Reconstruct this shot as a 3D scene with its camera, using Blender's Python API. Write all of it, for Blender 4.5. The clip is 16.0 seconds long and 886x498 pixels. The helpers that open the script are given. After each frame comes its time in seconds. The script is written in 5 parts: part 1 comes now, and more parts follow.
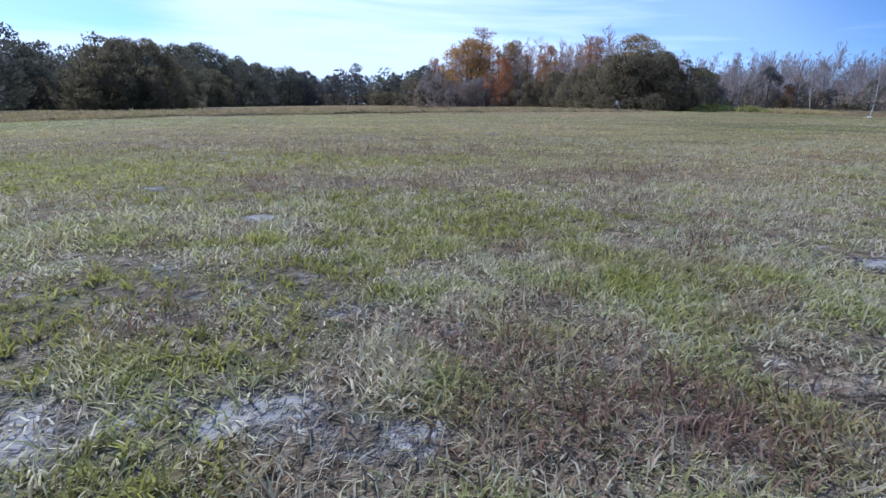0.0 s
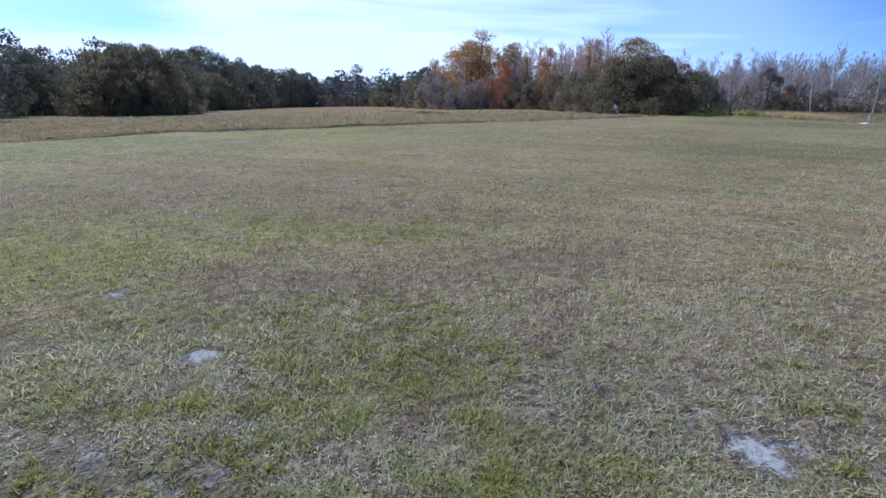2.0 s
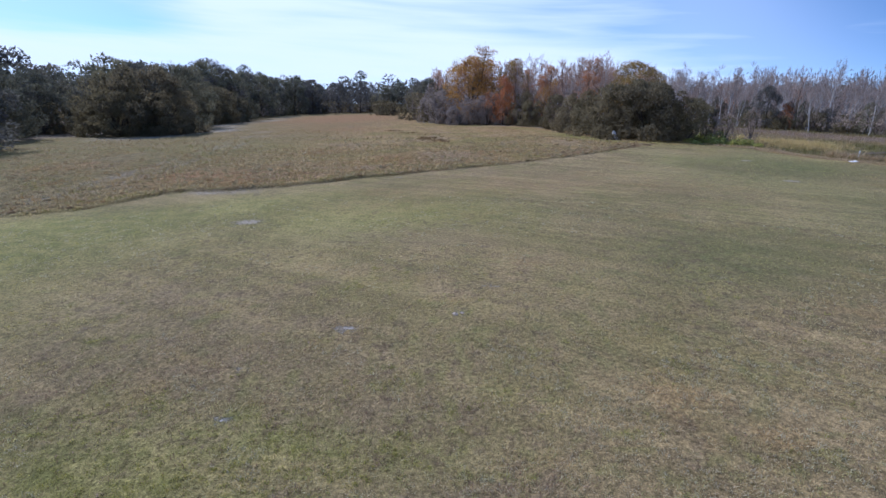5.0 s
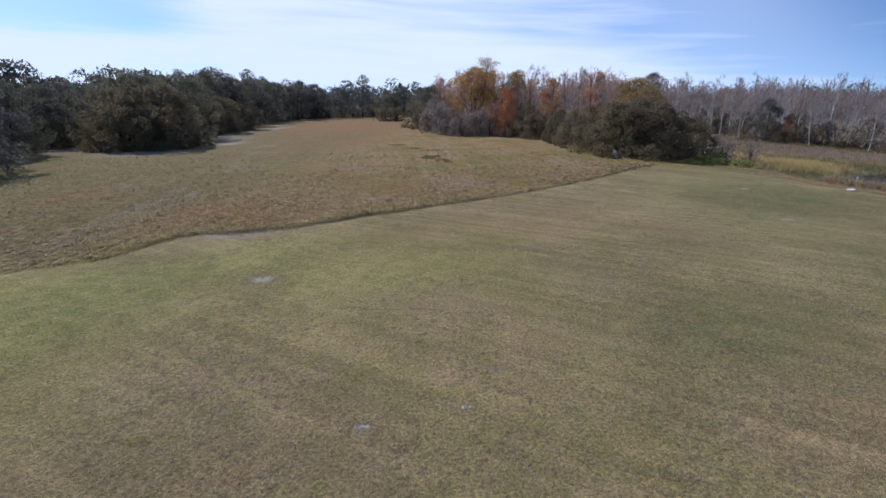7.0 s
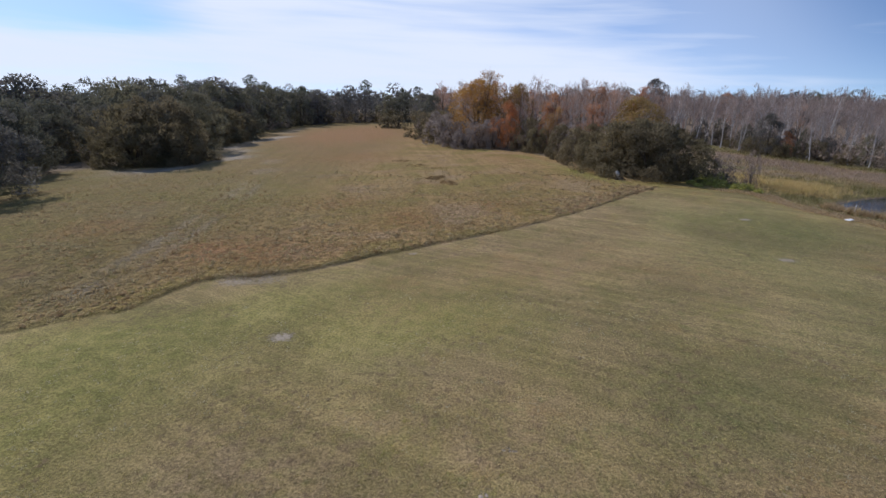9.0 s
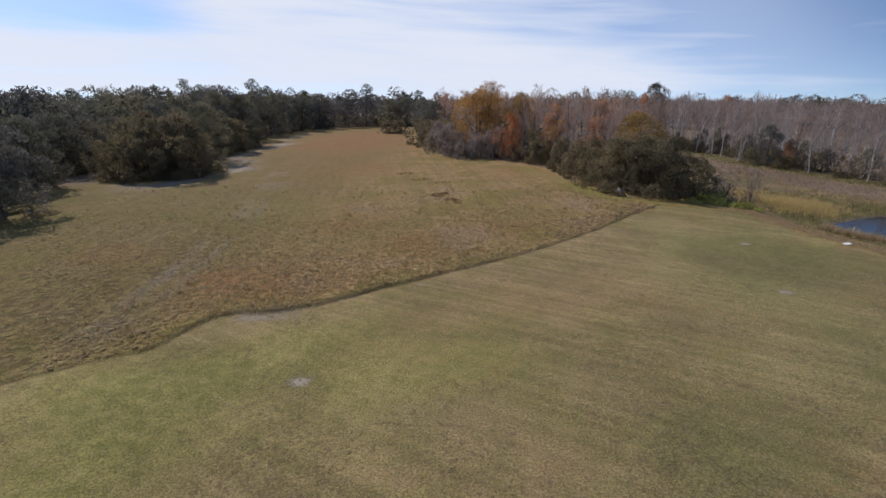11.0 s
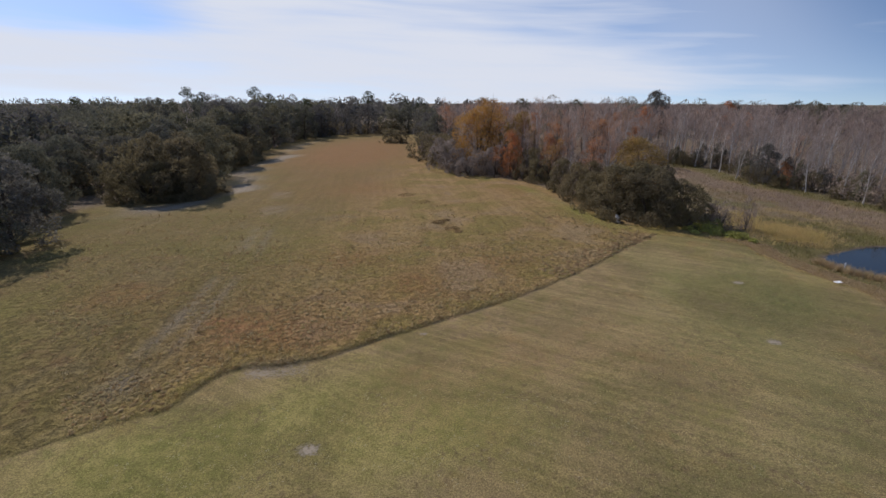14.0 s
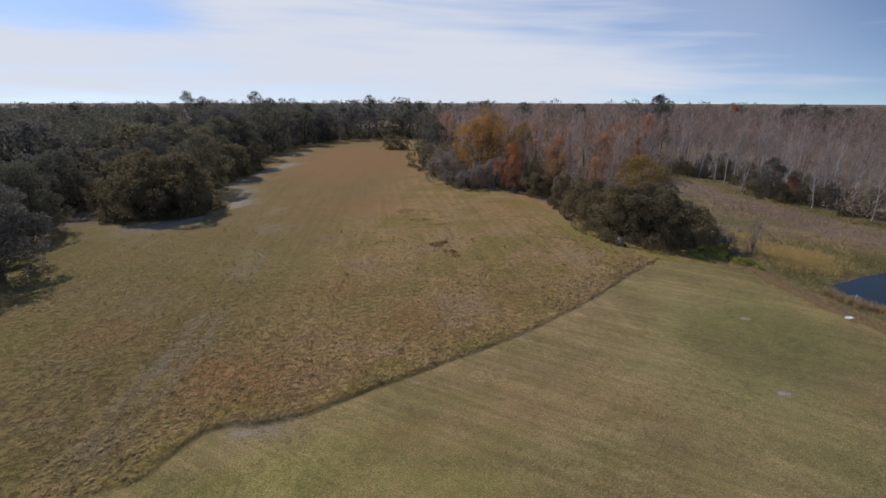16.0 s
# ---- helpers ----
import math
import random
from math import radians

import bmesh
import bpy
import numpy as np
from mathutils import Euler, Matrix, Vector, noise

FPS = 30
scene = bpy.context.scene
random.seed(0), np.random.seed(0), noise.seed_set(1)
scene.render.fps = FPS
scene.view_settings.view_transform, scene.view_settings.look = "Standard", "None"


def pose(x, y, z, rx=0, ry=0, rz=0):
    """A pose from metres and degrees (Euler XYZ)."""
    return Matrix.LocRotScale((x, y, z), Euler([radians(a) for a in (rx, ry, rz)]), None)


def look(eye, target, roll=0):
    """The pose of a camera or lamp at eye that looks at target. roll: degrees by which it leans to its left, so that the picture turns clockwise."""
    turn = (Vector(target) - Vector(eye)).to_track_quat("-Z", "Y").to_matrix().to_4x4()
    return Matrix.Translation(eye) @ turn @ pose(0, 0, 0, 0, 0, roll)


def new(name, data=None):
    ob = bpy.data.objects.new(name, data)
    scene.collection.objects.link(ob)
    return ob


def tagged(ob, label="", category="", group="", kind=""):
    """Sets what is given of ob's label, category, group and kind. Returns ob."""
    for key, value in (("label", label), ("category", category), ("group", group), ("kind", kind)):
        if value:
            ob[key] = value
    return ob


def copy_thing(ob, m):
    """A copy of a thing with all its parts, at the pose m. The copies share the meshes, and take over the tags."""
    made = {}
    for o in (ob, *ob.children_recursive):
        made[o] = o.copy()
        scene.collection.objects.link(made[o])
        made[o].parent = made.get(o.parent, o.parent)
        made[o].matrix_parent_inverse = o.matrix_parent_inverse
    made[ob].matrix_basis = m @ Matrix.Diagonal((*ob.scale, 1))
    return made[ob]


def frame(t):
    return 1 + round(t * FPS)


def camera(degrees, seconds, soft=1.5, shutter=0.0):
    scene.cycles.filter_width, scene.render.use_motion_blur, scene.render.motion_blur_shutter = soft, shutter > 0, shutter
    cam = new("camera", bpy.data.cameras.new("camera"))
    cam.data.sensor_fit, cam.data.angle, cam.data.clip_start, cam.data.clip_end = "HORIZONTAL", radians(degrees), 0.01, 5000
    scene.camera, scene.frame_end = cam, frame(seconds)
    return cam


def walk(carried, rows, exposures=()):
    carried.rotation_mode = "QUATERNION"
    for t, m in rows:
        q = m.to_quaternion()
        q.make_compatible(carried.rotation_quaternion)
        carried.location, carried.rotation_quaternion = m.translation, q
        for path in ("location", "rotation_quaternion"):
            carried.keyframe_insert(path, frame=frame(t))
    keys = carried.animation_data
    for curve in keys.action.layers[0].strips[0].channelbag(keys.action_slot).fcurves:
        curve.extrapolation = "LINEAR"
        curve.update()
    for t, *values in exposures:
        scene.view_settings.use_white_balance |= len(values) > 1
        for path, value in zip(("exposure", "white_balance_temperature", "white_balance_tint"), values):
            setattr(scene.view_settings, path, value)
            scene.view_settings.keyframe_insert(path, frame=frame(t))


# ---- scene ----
cam = camera(84.4, 16.0)
PATH = [
    (0, (-0.388, 2.592, 0.510), (-0.451, 4.892, -0.172), 0.2),
    (0.5, (-0.292, 2.678, 0.949), (-0.360, 4.978, 0.264), 0.0),
    (1, (-0.166, 2.680, 1.030), (-0.238, 4.979, 0.344), -0.0),
    (1.5, (-0.097, 2.635, 1.048), (-0.169, 4.934, 0.362), -0.0),
    (2, (-0.020, 2.640, 1.212), (-0.094, 4.938, 0.526), -0.1),
    (2.5, (0.058, 2.596, 1.523), (-0.018, 4.894, 0.836), -0.1),
    (3, (0.158, 2.477, 1.963), (0.083, 4.775, 1.277), -0.0),
    (3.5, (0.313, 2.377, 2.456), (0.234, 4.676, 1.770), -0.1),
    (4, (0.367, 2.359, 3.013), (0.284, 4.657, 2.328), -0.1),
    (6.5, (0.198, 2.177, 5.869), (0.101, 4.474, 5.182), 0.0),
    (7, (0.152, 2.190, 6.460), (0.054, 4.487, 5.772), 0.0),
    (7.5, (0.074, 2.196, 7.080), (-0.026, 4.493, 6.392), -0.0),
    (8, (-0.025, 2.179, 7.730), (-0.126, 4.477, 7.043), 0.0),
    (8.5, (-0.155, 2.112, 8.376), (-0.257, 4.409, 7.687), 0.1),
    (9, (-0.276, 2.070, 8.976), (-0.378, 4.367, 8.288), 0.1),
    (11.5, (-0.857, 1.768, 11.778), (-0.959, 4.063, 11.087), 0.1),
    (12, (-0.895, 1.697, 12.408), (-0.996, 3.992, 11.718), 0.1),
    (12.5, (-0.883, 1.598, 12.962), (-0.984, 3.895, 12.271), 0.1),
    (13, (-0.841, 1.525, 13.566), (-0.942, 3.821, 12.875), 0.0),
    (13.5, (-0.806, 1.549, 14.126), (-0.908, 3.846, 13.434), 0.0),
    (14, (-0.754, 1.675, 14.713), (-0.862, 3.971, 14.021), 0.1),
    (14.5, (-0.662, 1.963, 15.299), (-0.774, 4.259, 14.606), 0.0),
    (15, (-0.482, 2.471, 15.910), (-0.596, 4.765, 15.216), 0.1),
    (15.5, (-0.304, 3.121, 16.475), (-0.420, 5.416, 15.780), 0.0),
    (16, (-0.292, 3.935, 17.074), (-0.412, 6.229, 16.379), 0.1),
]
# the clip's camera darkens and warms as it climbs: seconds, stops, kelvin, tint
EXPOSURES = [(0.0, 0.32, 4980, 10.5), (0.5, 0.37, 5020, 9.5), (1.5, 0.37, 4980, 10.5), (3.5, 0.28, 5020, 14), (7.0, 0.02, 5560, 13.5), (9.0, -0.04, 6000, 13), (12.5, -0.16, 6430, 14), (16.0, -0.25, 6430, 13)]
walk(cam, [(t, look(eye, target, roll)) for t, eye, target, roll in PATH], EXPOSURES)

# ---- sun, sky ----
SUN_EL, SUN_AZ = 40.0, 138.0        # degrees; azimuth counted from +x towards +y
sun_dir = Vector((math.cos(radians(SUN_EL)) * math.cos(radians(SUN_AZ)), math.cos(radians(SUN_EL)) * math.sin(radians(SUN_AZ)), math.sin(radians(SUN_EL))))
sun = new("sun", bpy.data.lights.new("sun", "SUN"))
sun.data.energy, sun.data.angle, sun.data.color = 3.9, radians(0.6), (1.0, 0.93, 0.82)
sun.matrix_world = look((0, 0, 60), Vector((0, 0, 60)) - sun_dir)


class Nodes:
    """Short hand for building a node tree."""

    def __init__(self, tree):
        self.tree = tree
        tree.nodes.clear()

    def add(self, kind, props=None, **sockets):
        n = self.tree.nodes.new("ShaderNode" + kind)
        for k, v in (props or {}).items():
            setattr(n, k, v)
        for k, v in sockets.items():
            self.put(n.inputs[k.replace("_", " ")], v)
        return n

    def put(self, socket, v):
        if isinstance(v, bpy.types.NodeSocket):
            self.tree.links.new(v, socket)
        elif isinstance(v, bpy.types.Node):
            self.tree.links.new(v.outputs[0], socket)
        elif isinstance(v, tuple) and len(v) == 3 and socket.type == "RGBA":
            socket.default_value = (*v, 1)
        else:
            socket.default_value = v

    def noise(self, at, scale, detail=3.0, rough=0.55, distortion=0.0):
        n = self.add("TexNoise", Scale=scale, Detail=detail, Roughness=rough, Distortion=distortion)
        self.put(n.inputs["Vector"], at)
        return n.outputs["Fac"]

    def span(self, v, a, b, lo=0.0, hi=1.0):
        n = self.add("MapRange", {"interpolation_type": "SMOOTHSTEP"})
        for i, x in enumerate((v, a, b, lo, hi)):
            self.put(n.inputs[i], x)
        return n.outputs[0]

    def math(self, op, a, b=0.0):
        n = self.add("Math", {"operation": op})
        self.put(n.inputs[0], a), self.put(n.inputs[1], b)
        return n.outputs[0]

    def mix(self, fac, a, b, blend="MIX"):
        n = self.add("Mix", {"data_type": "RGBA", "blend_type": blend})
        self.put(n.inputs[0], fac), self.put(n.inputs[6], a), self.put(n.inputs[7], b)
        return n.outputs[2]

    def scaled(self, colour, value):
        n = self.add("VectorMath", {"operation": "SCALE"})
        self.put(n.inputs[0], colour), self.put(n.inputs["Scale"], value)
        return n.outputs[0]


world = bpy.data.worlds.new("world")
scene.world = world
world.use_nodes = True
w = Nodes(world.node_tree)
way = w.add("TexCoord").outputs["Generated"]
sep = w.add("SeparateXYZ", Vector=way)
deep = w.add("CombineXYZ", X=sep.outputs[0], Y=sep.outputs[1], Z=w.math("ADD", w.math("MULTIPLY", sep.outputs[2], 2.2), 0.10))
sky = w.add("TexSky", {"sky_type": "NISHITA", "sun_disc": False, "sun_elevation": radians(SUN_EL), "sun_rotation": radians(90 - SUN_AZ), "air_density": 1.0, "dust_density": 0.2, "ozone_density": 4.0})
w.put(sky.inputs["Vector"], w.add("VectorMath", {"operation": "NORMALIZE"}))
w.put(sky.inputs["Vector"].links[0].from_node.inputs[0], deep)
# high thin cloud in long streaks: by bearing and height
bearing = w.math("ARCTAN2", sep.outputs[0], sep.outputs[1])
strip = w.add("CombineXYZ", X=bearing, Y=w.math("ADD", sep.outputs[2], w.math("MULTIPLY", bearing, 0.045)), Z=0.35)
long = w.add("Mapping", {}, Scale=(1.5, 13.0, 1.0))
w.put(long.inputs["Vector"], strip)
thick = w.noise(long.outputs[0], 1.25, 5.0, 0.5, 0.35)
wisp = w.add("Mapping", {}, Scale=(2.4, 34.0, 1.0))
w.put(wisp.inputs["Vector"], strip)
fibre = w.noise(wisp.outputs[0], 1.6, 4.0, 0.5, 0.6)
# more cover on the sun's side, clear sky on the other
side = w.span(w.math("ADD", bearing, w.math("MULTIPLY", sep.outputs[2], 1.4)), 0.06, 1.2, 0.27, -0.47)
gap = w.math("MULTIPLY", w.span(bearing, -0.40, -0.60), w.math("MULTIPLY", w.span(sep.outputs[2], 0.088, 0.125), w.math("MAXIMUM", w.span(sep.outputs[2], 0.205, 0.180), w.span(sep.outputs[2], 0.23, 0.29))))
cover = w.math("ADD", w.math("ADD", w.math("MULTIPLY", thick, 0.75), w.math("MULTIPLY", fibre, 0.34)), w.math("SUBTRACT", side, w.math("MULTIPLY", gap, 0.46)))
# a thin even veil on the clear side, and one small cloud in the gap
veil = w.math("MULTIPLY", w.math("MULTIPLY", w.span(bearing, 0.10, 0.40, 0.06, 0.28), w.span(bearing, 0.40, 0.75, 1.0, 0.45)), w.span(w.math("ADD", bearing, sep.outputs[2]), 0.62, 0.85, 1.0, 0.12))
amount = w.math("MAXIMUM", w.span(cover, 0.29, 0.92, 0.03, 0.97), veil)
puff = w.math("ADD", w.math("ABSOLUTE", w.math("MULTIPLY", w.math("ADD", bearing, 0.700), 26.0)), w.math("ABSOLUTE", w.math("MULTIPLY", w.math("SUBTRACT", sep.outputs[2], 0.150), 110.0)))
amount = w.math("MAXIMUM", amount, w.span(w.math("ADD", puff, fibre), 1.5, 0.7, 0.0, 0.75))
haze = w.math("MULTIPLY", w.span(sep.outputs[2], 0.0, 0.10, 0.62, 0.0), w.span(bearing, 0.10, 0.60, 1.0, 0.12))
sky_mixed = w.mix(w.math("MAXIMUM", amount, haze), w.scaled(sky.outputs[0], w.span(bearing, 0.25, 0.85, 1.5, 1.18)), (7.7, 8.2, 9.0))
back = w.add("Background", Strength=0.105)
w.put(back.inputs["Color"], sky_mixed)
w.tree.links.new(back.outputs[0], w.add("OutputWorld").inputs["Surface"])


# ---- materials ----
def material(name):
    m = bpy.data.materials.new(name)
    m.use_nodes = True
    return m, Nodes(m.node_tree)


def finish(n, colour, roughness=0.8, bump=None, bump_size=0.02, through_light=0.0, specular=0.3, sheen=0.0):
    b = n.add("BsdfPrincipled", Roughness=roughness, Sheen_Weight=sheen)
    n.put(b.inputs["Base Color"], colour)
    n.put(b.inputs["Specular IOR Level"], specular)
    if bump is not None:
        bn = n.add("Bump", Strength=1.0, Distance=bump_size)
        n.put(bn.inputs["Height"], bump)
        n.put(b.inputs["Normal"], bn.outputs[0])
    last = b.outputs[0]
    if through_light:
        tl = n.add("BsdfTranslucent")
        n.put(tl.inputs["Color"], colour)
        mx = n.add("MixShader", Fac=through_light)
        n.tree.links.new(last, mx.inputs[1])
        n.tree.links.new(tl.outputs[0], mx.inputs[2])
        last = mx.outputs[0]
    n.tree.links.new(last, n.add("OutputMaterial").inputs["Surface"])


def lawn_colour(n, at):
    """Winter lawn: straw, yellow-green, green and dull purple-brown in patches; shared by the turf and its blades."""
    wide, big, mid, fine = n.noise(at, 0.055, 3, 0.6, 0.6), n.noise(at, 0.32, 4, 0.6, 0.4), n.noise(at, 1.3, 4, 0.6), n.noise(at, 7.0, 3, 0.6)
    c = n.mix(n.span(n.math("ADD", n.math("MULTIPLY", wide, 0.6), n.math("MULTIPLY", big, 0.4)), 0.44, 0.57), STRAW, OLIVE)
    c = n.mix(n.span(n.math("ADD", n.math("MULTIPLY", mid, 0.65), n.math("MULTIPLY", fine, 0.35)), 0.50, 0.68, 0.0, 0.7), c, GREEN)
    mauve = n.span(n.math("ADD", n.math("MULTIPLY", n.noise(at, 1.7, 4, 0.6), 0.55), n.math("MULTIPLY", n.noise(at, 0.2, 3, 0.6), 0.45)), 0.51, 0.61)
    return n.mix(n.math("MULTIPLY", mauve, 0.5), c, MAUVE)


STRAW, OLIVE, GREEN, MAUVE = (0.288, 0.204, 0.100), (0.224, 0.172, 0.068), (0.150, 0.140, 0.050), (0.225, 0.150, 0.090)
ASH, SAND = (0.370, 0.342, 0.325), (0.350, 0.295, 0.235)        # grey sand by the take-off spot, tan sand farther out


def ground_material():
    m, n = material("field_ground")
    at = n.add("NewGeometry").outputs["Position"]
    zone = n.add("Attribute", {"attribute_name": "zone"}).outputs["Color"]        # rough field, marsh, bare sand
    tone = n.add("Attribute", {"attribute_name": "tone"}).outputs["Color"]        # lush green, rust, mud and litter with the lip's painted shade
    zs, ts = n.add("SeparateColor", Color=zone), n.add("SeparateColor", Color=tone)
    dull = n.add("Attribute", {"attribute_name": "dull"}).outputs["Fac"]
    fine, grit, mid = n.noise(at, 12.0, 6, 0.72), n.noise(at, 42.0, 3, 0.6), n.noise(at, 1.6, 5, 0.6)
    lawn = lawn_colour(n, at)
    # mowing swaths
    turn = n.add("Mapping", {"vector_type": "TEXTURE"}, Rotation=(0, 0, radians(-27)), Scale=(14.0, 1.0, 1.0))
    n.put(turn.inputs["Vector"], at)
    swath = n.noise(turn.outputs[0], 0.85, 3, 0.5, 0.4)
    lane = n.add("Mapping", {"vector_type": "TEXTURE"}, Rotation=(0, 0, radians(-27)), Scale=(40.0, 1.0, 1.0))
    n.put(lane.inputs["Vector"], at)
    lawn = n.scaled(lawn, n.math("MULTIPLY", n.span(swath, 0.36, 0.64, 0.95, 1.04), n.span(n.noise(lane.outputs[0], 1.9, 2, 0.5), 0.38, 0.62, 0.87, 1.11)))
    clump = n.span(n.noise(at, 3.4, 4, 0.62), 0.48, 0.70)
    lawn = n.mix(n.span(n.noise(at, 0.38, 4, 0.65, 0.5), 0.55, 0.68, 0.0, 0.5), lawn, (0.285, 0.172, 0.074))
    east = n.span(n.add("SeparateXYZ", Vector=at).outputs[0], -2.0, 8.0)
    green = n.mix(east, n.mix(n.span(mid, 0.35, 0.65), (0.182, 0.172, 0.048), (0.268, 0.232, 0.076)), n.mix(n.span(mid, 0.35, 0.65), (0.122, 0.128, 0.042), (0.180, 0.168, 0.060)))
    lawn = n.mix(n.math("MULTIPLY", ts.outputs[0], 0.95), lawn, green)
    lawn = n.scaled(lawn, n.span(n.noise(at, 0.1, 4, 0.6, 0.8), 0.36, 0.64, 0.84, 1.13))
    lawn = n.mix(n.math("MULTIPLY", ts.outputs[1], n.span(mid, 0.40, 0.60, 0.2, 0.7)), lawn, (0.250, 0.150, 0.072))
    lawn = n.mix(n.math("MULTIPLY", dull, n.span(n.math("ADD", n.math("MULTIPLY", mid, 0.6), n.math("MULTIPLY", fine, 0.4)), 0.38, 0.58, 0.10, 0.65)), lawn, (0.205, 0.145, 0.092))
    lawn = n.scaled(lawn, 1.13)
    patch = n.span(n.math("ADD", n.noise(at, 0.24, 3, 0.6), n.math("MULTIPLY", dull, 0.25)), 0.46, 0.60, 0.12, 0.75)
    lawn = n.mix(n.math("MULTIPLY", clump, patch), lawn, (0.150, 0.104, 0.058))
    # rough field: taller dry grass
    row = n.add("Mapping", {"vector_type": "TEXTURE"}, Rotation=(0, 0, radians(100.5)), Scale=(24.0, 1.0, 1.0))
    n.put(row.inputs["Vector"], at)
    rows = n.noise(row.outputs[0], 1.0, 3, 0.55, 0.2)
    rough = n.mix(n.span(n.math("ADD", n.math("MULTIPLY", rows, 0.20), n.math("MULTIPLY", mid, 0.80)), 0.36, 0.64), (0.262, 0.170, 0.066), (0.380, 0.250, 0.110))
    drift = n.noise(at, 0.13, 5, 0.62, 0.5)
    rough = n.mix(n.span(drift, 0.47, 0.59, 0.0, 0.6), rough, (0.195, 0.160, 0.038))
    rough = n.mix(n.span(drift, 0.46, 0.36, 0.0, 0.65), rough, (0.320, 0.222, 0.132))
    # greener grass towards the left, also darkened in colour in place of lens vignetting
    rough = n.mix(n.span(n.math("ADD", n.add("SeparateXYZ", Vector=at).outputs[0], n.math("MULTIPLY", drift, 16.0)), -4.0, -16.0, 0.0, 0.65), rough, (0.165, 0.138, 0.046))
    rough = n.scaled(rough, n.span(rows, 0.36, 0.64, 0.94, 1.06))
    rough = n.mix(n.span(n.noise(at, 0.42, 6, 0.72), 0.52, 0.66, 0.0, 0.50), rough, (0.200, 0.110, 0.058))
    rough = n.mix(n.math("MULTIPLY", ts.outputs[1], n.span(n.noise(at, 1.1, 4, 0.65), 0.38, 0.60, 0.5, 0.95)), rough, (0.300, 0.152, 0.066))
    rough = n.mix(n.math("MULTIPLY", ts.outputs[0], 0.85), rough, (0.240, 0.218, 0.055))
    marsh = n.mix(n.span(mid, 0.38, 0.62), (0.215, 0.150, 0.074), (0.145, 0.118, 0.048))
    inland = n.span(n.math("ADD", n.add("SeparateXYZ", Vector=at).outputs[1], n.math("MULTIPLY", n.noise(at, 0.2, 3), 14.0)), 72.0, 80.0)
    marsh = n.mix(n.math("MULTIPLY", inland, 0.65), marsh, (0.265, 0.198, 0.145))
    marsh = n.mix(n.math("MULTIPLY", n.math("SUBTRACT", 1.0, inland), n.span(n.noise(at, 0.35, 3), 0.42, 0.58, 0.5, 0.0)), marsh, (0.360, 0.270, 0.120))
    patchy = n.noise(at, 0.16, 4, 0.6, 0.6)
    marsh = n.mix(n.span(patchy, 0.50, 0.62, 0.0, 0.75), marsh, (0.150, 0.140, 0.048))
    marsh = n.mix(n.span(patchy, 0.48, 0.38, 0.0, 0.7), marsh, (0.340, 0.245, 0.100))
    marsh = n.mix(n.math("MULTIPLY", ts.outputs[0], 0.8), marsh, n.mix(n.span(mid, 0.35, 0.65), (0.120, 0.108, 0.036), (0.190, 0.160, 0.060)))
    marsh = n.mix(n.math("MULTIPLY", ts.outputs[1], 0.7), marsh, n.mix(n.span(mid, 0.35, 0.65), (0.205, 0.142, 0.102), (0.290, 0.208, 0.155)))
    thatch = n.add("Attribute", {"attribute_name": "thatch"}).outputs["Fac"]
    litter = n.mix(n.span(n.noise(at, 22.0, 4, 0.65), 0.36, 0.64), (0.075, 0.056, 0.038), (0.250, 0.192, 0.134))
    litter = n.mix(n.span(n.noise(at, 4.6, 3, 0.6), 0.50, 0.62, 0.0, 0.6), litter, (0.150, 0.150, 0.055))
    specks = n.math("MULTIPLY", n.span(n.noise(at, 9.0, 5, 0.68), 0.55, 0.66), n.span(n.noise(at, 0.95, 3, 0.6), 0.44, 0.58))
    litter = n.mix(n.math("MULTIPLY", specks, 0.8), litter, ASH)
    lawn = n.mix(thatch, lawn, litter)
    rough = n.mix(n.math("MULTIPLY", zs.outputs[2], 0.9), rough, (0.330, 0.270, 0.190))
    depth = n.span(n.add("SeparateXYZ", Vector=at).outputs[1], 24.0, 75.0, 1.0, 0.10)
    tussock = n.span(n.noise(at, 2.3, 4, 0.62, 0.5), 0.36, 0.58)
    # low parts between tussocks darkened: shade painted into the colour, fading with distance
    rough = n.scaled(rough, n.math("ADD", 0.97, n.math("MULTIPLY", n.math("SUBTRACT", tussock, 0.65), n.math("MULTIPLY", depth, 0.46))))
    c = n.mix(zs.outputs[0], lawn, rough)
    c = n.mix(zs.outputs[1], c, marsh)
    c = n.scaled(c, n.math("MULTIPLY", n.span(fine, 0.30, 0.70, 0.50, 1.44), n.span(grit, 0.3, 0.7, 0.72, 1.26)))
    bare = n.span(n.math("ADD", zs.outputs[2], n.math("MULTIPLY", n.math("SUBTRACT", n.noise(at, 8.0, 6, 0.72), 0.5), 2.5)), 0.42, 0.95)
    sand = n.mix(n.span(n.add("VectorMath", {"operation": "LENGTH"}, Vector=at).outputs["Value"], 7.0, 18.0), ASH, SAND)
    c = n.mix(n.math("MULTIPLY", bare, 0.85), c, n.scaled(sand, n.span(grit, 0.3, 0.7, 0.80, 1.15)))
    c = n.mix(ts.outputs[2], c, n.mix(n.span(mid, 0.35, 0.65), (0.115, 0.088, 0.068), (0.210, 0.160, 0.120)))
    lumps = n.math("MULTIPLY", zs.outputs[0], n.math("ADD", n.math("MULTIPLY", n.math("MULTIPLY", tussock, depth), 1.9), n.math("MULTIPLY", fine, 1.2)))
    height = n.math("ADD", n.math("ADD", n.math("MULTIPLY", fine, 0.75), n.math("ADD", n.math("MULTIPLY", grit, 0.5), n.math("MULTIPLY", n.math("MULTIPLY", clump, patch), 0.25))), lumps)
